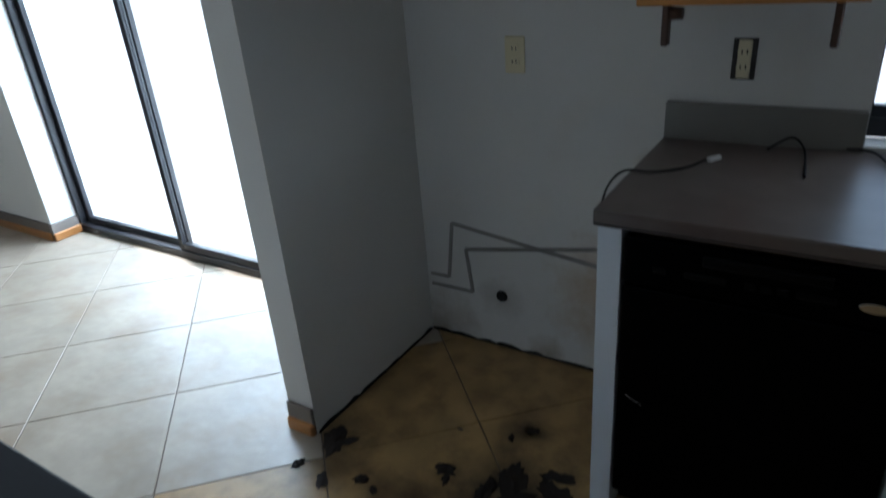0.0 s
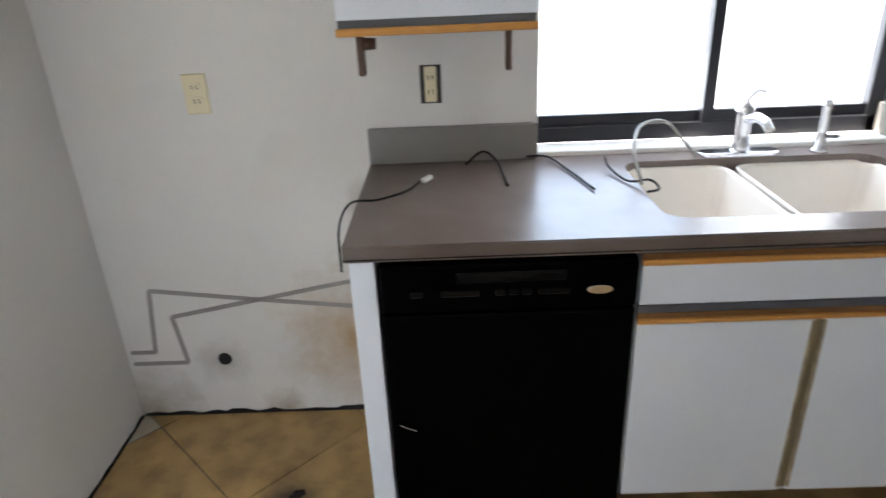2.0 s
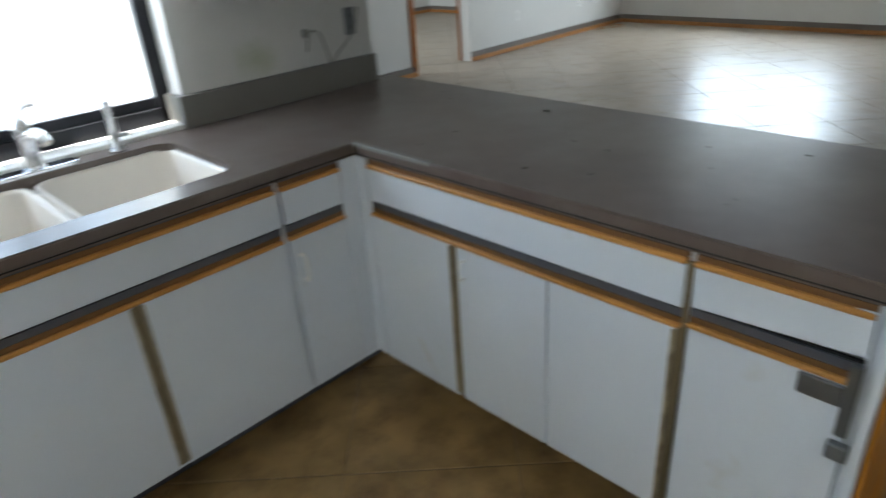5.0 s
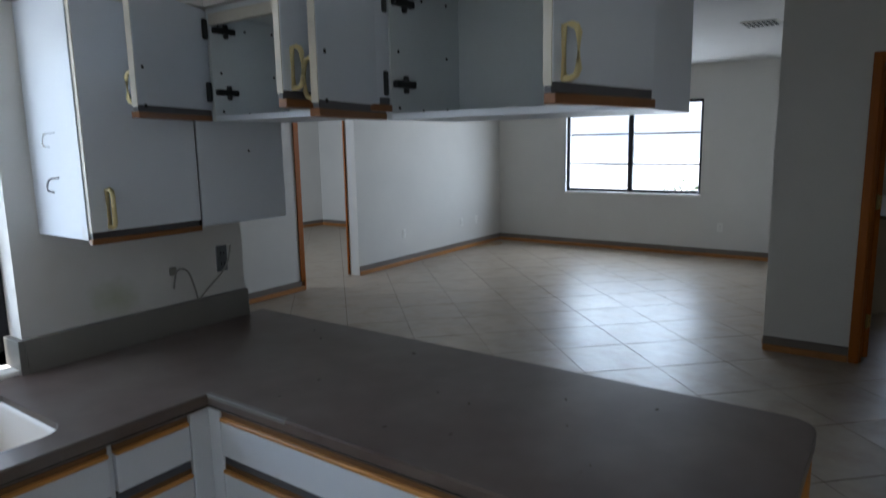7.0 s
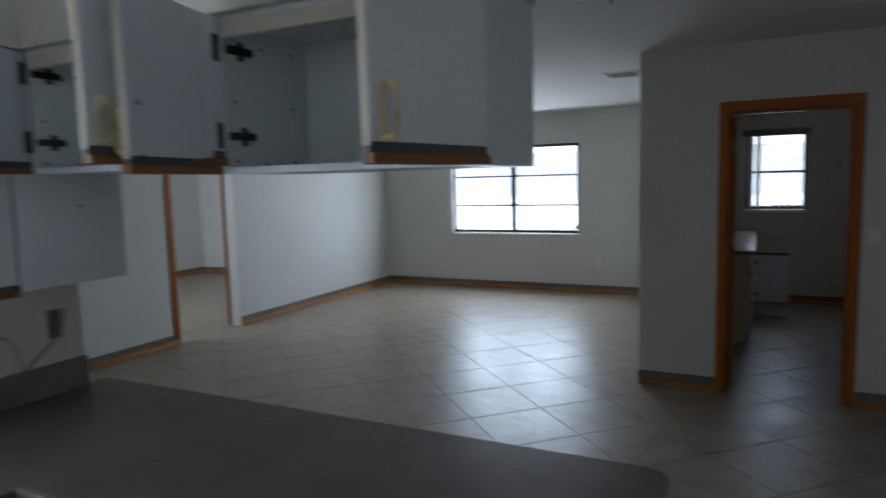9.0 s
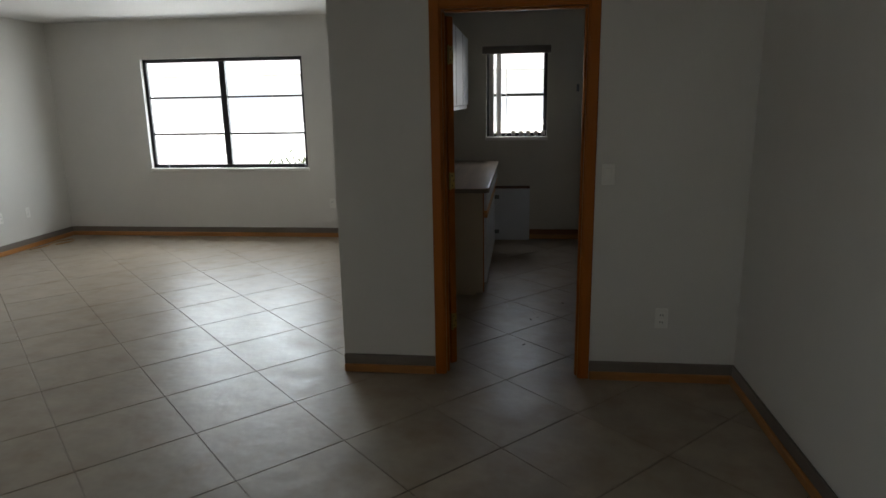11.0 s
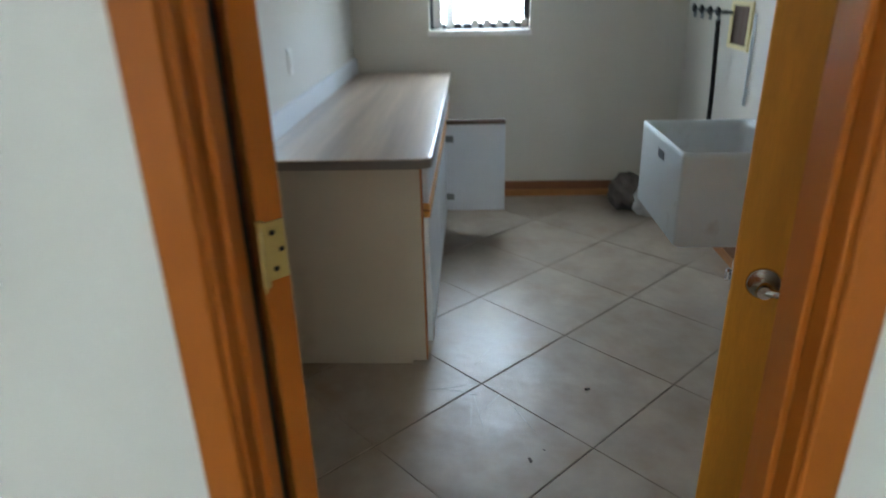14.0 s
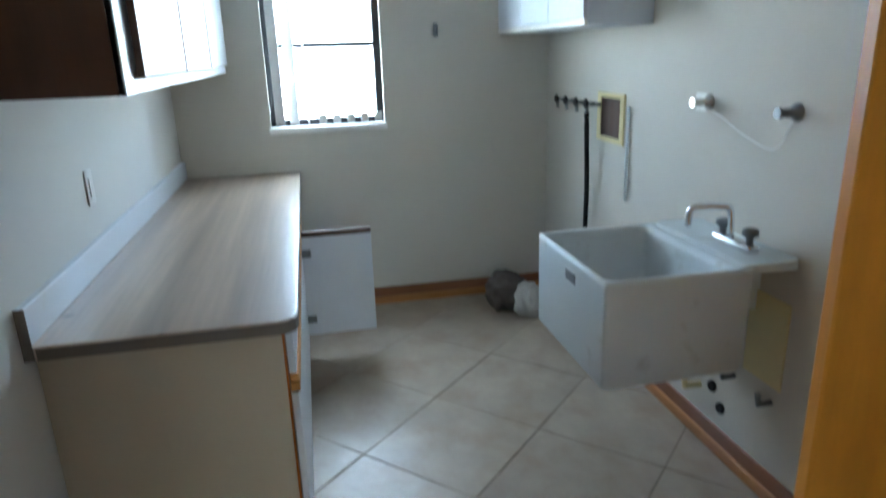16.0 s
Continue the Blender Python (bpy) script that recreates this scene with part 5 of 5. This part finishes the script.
# alcove: grey adhesive lines and the pipe hole
ml = thing("wall_marks", "grey stepped adhesive lines on the alcove wall", "marks", (-0.6, 0, 0.5))
for pts in (((-0.10, 0.42), (-0.453, 0.462), (-0.79, 0.505), (-0.82, 0.268), (-0.905, 0.268)), ((-0.10, 0.52), (-0.454, 0.455), (-0.735, 0.404), (-0.715, 0.222), (-0.905, 0.222))):
    for (x0, z0), (x1, z1) in zip(pts, pts[1:]):
        n = Vector((z0 - z1, 0, x1 - x0)).normalized() * 0.007
        bm = bmesh.new()
        q = [Vector((x0, 0, z0)) + n, Vector((x1, 0, z1)) + n, Vector((x1, 0, z1)) - n, Vector((x0, 0, z0)) - n]
        a = [bm.verts.new((v.x, -0.0002, v.z)) for v in q]
        b = [bm.verts.new((v.x, -0.0035, v.z)) for v in q]
        for k in range(4):
            bm.faces.new((a[k], a[(k + 1) % 4], b[(k + 1) % 4], b[k]))
        bm.faces.new(b)
        bm.faces.new(a[::-1])
        part("line", bm, GREYMARK, ml)
random.seed(21)


def ragged_gap(length, m, label):
    """A thin dark strip with an uneven upper edge, along local x, standing out to -y."""
    outline, u = [(0.0, 0.0005)], 0.0
    while u < length:
        outline.append((u, random.uniform(0.006, 0.020)))
        u += random.uniform(0.02, 0.06)
    outline += [(length, 0.010), (length, 0.0005)]
    bm = bmesh.new()
    back = [bm.verts.new((x, -0.0005, z)) for x, z in outline]
    face = [bm.verts.new((x, -0.004, z)) for x, z in outline]
    n = len(outline)
    for k in range(n):
        bm.faces.new((back[k], back[(k + 1) % n], face[(k + 1) % n], face[k]))
    bm.faces.new(face)
    single("wall_gap", turned(bm, m), DARKHOLE, label, "gap")


ragged_gap(0.89, pose(ALX + 0.005, 0, 0), "ragged dark gap along the foot of the bare alcove wall")
ragged_gap(0.72, pose(ALX, -0.73, 0, 0, 0, 90), "dark ragged gap along the foot of the partition")
single("pipe_stub", lathe([(0.02, 0.0), (0.024, -0.004), (0.02, -0.012), (0.010, -0.010)], (-0.585, -0.001, 0.235), "y", 14), DARKHOLE, "dark capped pipe hole low on the alcove wall", "pipe")

single("floor_cable", tube(smooth_line([(8.85, 3.08, 0.006), (9.05, 3.03, 0.006), (9.25, 3.07, 0.006), (9.42, 2.98, 0.006), (9.30, 2.90, 0.006), (9.12, 2.96, 0.006)]), 0.005, 6), PULL, "thin orange cord lying in the corner of the living room", "cable")

# crumbs and litter
random.seed(4)
for k in range(14):
    x, y = random.uniform(1.8, 2.35), random.uniform(-1.8, -0.2)
    s = random.uniform(0.0025, 0.006)
    bm = turned(boxes((-s, s, -s * 0.5, s * 0.5, 0, s * 0.5), bevel=s * 0.15), pose(x, y, CT, 0, 0, random.uniform(0, 180)))
    single("counter_crumb", bm, CLOTH, "dark crumb of debris on the laminate counter", "debris", "crumbs on the counter")
for k, (x, y) in enumerate(((5.67, -1.97), (7.15, -0.25), (6.2, 1.0), (8.0, 0.6), (6.9, -2.45), (6.95, -2.5), (7.3, -2.7), (6.6, -2.75), (0.9, -1.2), (1.3, -0.9), (-0.5, -0.5), (-0.3, -0.7), (-0.6, -0.95), (6.4, -2.4))):
    s = random.uniform(0.004, 0.011)
    bm = turned(boxes((-s, s, -s * 0.4, s * 0.4, 0, s * 0.35), bevel=s * 0.1), pose(x, y, 0.001, 0, 0, random.uniform(0, 180)))
    single("floor_litter", bm, PALECLOTH if k in (0, 2) else CLOTH, "scrap of dirt lying on the tile floor", "debris", "litter on the floor")

def clump(x, y, w, d, h, turn, seed):
    """A flat ragged lump of debris on the floor."""
    bm = bmesh.new()
    bmesh.ops.create_icosphere(bm, subdivisions=3, radius=1.0)
    for v in bm.verts:
        v.co *= 1 + noise.noise(v.co * 1.7 + Vector((seed, 0, 0))) * 0.8 + noise.noise(v.co * 5 + Vector((0, seed, 0))) * 0.4
        v.co = Vector((v.co.x * w, v.co.y * d, max(0.0, v.co.z) * h))
    single("floor_debris", turned(bm, pose(x, y, 0.0008, 0, 0, turn)), CRUD, "ragged black lump of rotted debris on the alcove floor", "debris", "debris in the alcove")


random.seed(12)
for x, y, w in ((-0.85, -0.735, 0.055), (-0.80, -0.71, 0.03), (-0.25, -0.62, 0.06), (-0.20, -0.68, 0.05), (-0.13, -0.55, 0.045), (-0.10, -0.62, 0.06), (-0.30, -0.70, 0.05), (-0.45, -0.68, 0.028),
                (-0.43, -0.71, 0.022), (-0.28, -0.40, 0.02), (-0.33, -0.46, 0.014), (-0.77, -0.89, 0.03), (-0.885, -0.87, 0.02), (-0.66, -0.83, 0.022), (-0.60, -0.85, 0.016), (-0.05, -0.72, 0.07), (-0.15, -0.78, 0.06)):
    clump(x, y, w, w * random.uniform(0.4, 0.8), random.uniform(0.004, 0.010), random.uniform(0, 180), random.uniform(0, 50))

scuff = thing("floor_scuff", "pale scuff streaks across the glossy laundry tile", "scuff", (7.33, -2.30, 0))
random.seed(33)
for k in range(10):
    a, r0, l = random.uniform(0, 6.28), random.uniform(0.0, 0.08), random.uniform(0.06, 0.20)
    w = random.uniform(0.001, 0.0022)
    bm = boxes((r0, r0 + l, -w, w, 0.0004, 0.0009))
    for v in bm.verts:
        v.co.y += 0.03 * (v.co.x - r0) ** 2 / l
        if v.co.x > r0 + l / 2:
            v.co.y *= 0.25
    part("streak", turned(bm, pose(7.30 + random.gauss(0, 0.05), -2.30 + random.gauss(0, 0.05), 0, 0, 0, math.degrees(a))), SCUFF, scuff)

# neighbouring house beyond the living room window
STUCCO = mat("pale_stucco", (0.72, 0.72, 0.70), 0.85, vary=0.08, grain=60, blot=1.0, bump=0.2)
SHINGLE = mat("pale_grey_shingle", (0.42, 0.42, 0.43), 0.85, vary=0.2, grain=40, blot=2.0, bump=0.2)
nh = thing("neighbour_house", "pale stucco house with a grey roof across the yard", "house", (25, 3.0, -0.16))
part("wall", boxes((24.0, 33.0, -9.0, 13.0, -0.16, 2.5)), STUCCO, nh)
bm = bmesh.new()
ridge = [bm.verts.new(p) for p in ((28.5, -9.6, 4.1), (28.5, 13.6, 4.1))]
west = [bm.verts.new(p) for p in ((23.3, -9.6, 2.45), (23.3, 13.6, 2.45))]
east = [bm.verts.new(p) for p in ((33.7, -9.6, 2.45), (33.7, 13.6, 2.45))]
for face in ((west[0], west[1], ridge[1], ridge[0]), (ridge[0], ridge[1], east[1], east[0]), (east[0], east[1], west[1], west[0]), (west[0], ridge[0], east[0]), (west[1], east[1], ridge[1])):
    bm.faces.new(face)
part("roof", bm, SHINGLE, nh, "pale grey shingle roof")
for y in (-4.2, 1.0, 6.0):
    w = part("window", boxes((23.95, 24.0, y, y + 0.06, 0.7, 1.9), (23.95, 24.0, y + 1.34, y + 1.4, 0.7, 1.9), (23.95, 24.0, y + 0.06, y + 1.34, 0.7, 0.76), (23.95, 24.0, y + 0.06, y + 1.34, 1.84, 1.9)), WHITEPL, nh)
    part("pane", boxes((23.985, 23.995, y + 0.06, y + 1.34, 0.76, 1.84)), LAMINATE, w, "pale glass")

# shrub outside the living room window
sh = thing("shrub", "green shrub outside the living room window", "shrub", (9.86, 0.3, -0.16))
random.seed(9)
part("stem", tube([(9.865, 0.35, -0.16), (9.865, 0.32, 0.4), (9.865, 0.25, 0.85)], 0.012, 6, 0.005), LEAF, sh)
bm = bmesh.new()
for k in range(120):
    y, z = random.gauss(0.3, 0.16), 0.74 + abs(random.gauss(0, 0.10))
    a = random.uniform(0, 6.28)
    l, w = random.uniform(0.03, 0.06), random.uniform(0.006, 0.014)
    d, n = Vector((0, math.cos(a), math.sin(a))), Vector((0, -math.sin(a), math.cos(a)))
    c = Vector((9.865 + random.uniform(-0.012, 0.012), y, z))
    bm.faces.new([bm.verts.new(c + q) for q in (-d * l, n * w, d * l, -n * w)])
part("foliage", bm, LEAF, sh)

# ---------- floor tiles ----------
TS, TG, TH = 0.525, 0.0045, 0.0020   # tile, and its two joint widths
bm = bmesh.new()
box(bm, -TS / 2 + TG / 2, TS / 2 - TG / 2, -TS / 2 + TH / 2, TS / 2 - TH / 2, -0.004, 0.0)
top = [f for f in bm.faces if all(v.co.z > -0.001 for v in f.verts)][0]
bmesh.ops.bevel(bm, geom=list(top.edges), offset=0.0018, segments=1, affect="EDGES")
clean_tile = mesh_of("tile", bm, TILE)
grimy_tile = clean_tile.copy()
grimy_tile.materials.clear()
grimy_tile.materials.append(DIRTY)
floor = bpy.data.objects["floor"]
OX, OY = 7.335, -2.295       # one crossing of joints
ROOMS = ((-5.1, 2.24, -3.68, 0.03), (2.24, EAST + 0.05, -3.68, NORTH), (4.36, EAST + 0.05, NORTH, 7.3))


def inside(x, y):
    return any(a <= x <= b and c <= y <= d for a, b, c, d in ROOMS)


def clipped(poly, room):
    """The part of a convex outline that lies in a room's rectangle."""
    a, b, c, d = room
    for axis, limit, sign in ((0, a, 1), (0, b, -1), (1, c, 1), (1, d, -1)):
        out = []
        for p, q in zip(poly, poly[1:] + poly[:1]):
            dp, dq = sign * (p[axis] - limit), sign * (q[axis] - limit)
            if dp >= 0:
                out.append(p)
            if dp * dq < 0:
                f = dp / (dp - dq)
                out.append((p[0] + f * (q[0] - p[0]), p[1] + f * (q[1] - p[1])))
        poly = out
        if len(poly) < 3:
            return []
    return poly


def in_kitchen(x, y):
    return ALX - 0.1 < x < 2.3 and -2.45 < y


half = (TS - TG) * math.sqrt(0.5)
tiles, cut = [], []
for i in range(-40, 41):
    for j in range(-40, 41):
        u, v = (i + 0.5) * TS, (j + 0.5) * TS
        x, y = OX + (u - v) * math.sqrt(0.5), OY + (u + v) * math.sqrt(0.5)
        corners = [(x + half, y), (x, y + half), (x - half, y), (x, y - half)]
        if all(inside(*c) for c in corners):
            tiles.append((x, y))
        else:
            cut += [(in_kitchen(x, y), p) for p in (clipped(corners, room) for room in ROOMS) if p]

near = [t for t in tiles if -3.4 < t[0] < 9.3 and -3.4 < t[1] < 1.6][:300]
turn45 = Matrix.Rotation(radians(45), 4, "Z")
for x, y in near:
    t = new("tile", grimy_tile if in_kitchen(x, y) else clean_tile)
    t.parent = floor
    t.matrix_basis = Matrix.Translation((x, y, 0)) @ turn45
picked = set(near)
for t in tiles:
    if t not in picked:
        cut.append((False, [(t[0] + half, t[1]), (t[0], t[1] + half), (t[0] - half, t[1]), (t[0], t[1] - half)]))
for grimy, name, material in ((False, "far_tiles", TILE), (True, "cut_tiles", DIRTY)):
    bm = bmesh.new()
    for g, poly in cut:
        if g == grimy:
            low = [bm.verts.new((x, y, -0.004)) for x, y in poly]
            top = [bm.verts.new((x, y, 0.0)) for x, y in poly]
            bm.faces.new(top)
            for k in range(len(poly)):
                bm.faces.new((low[k], low[(k + 1) % len(poly)], top[(k + 1) % len(poly)], top[k]))
    ob = new(name, mesh_of(name, bm, material))
    ob.parent = floor
    tagged(ob, kind="stuff")
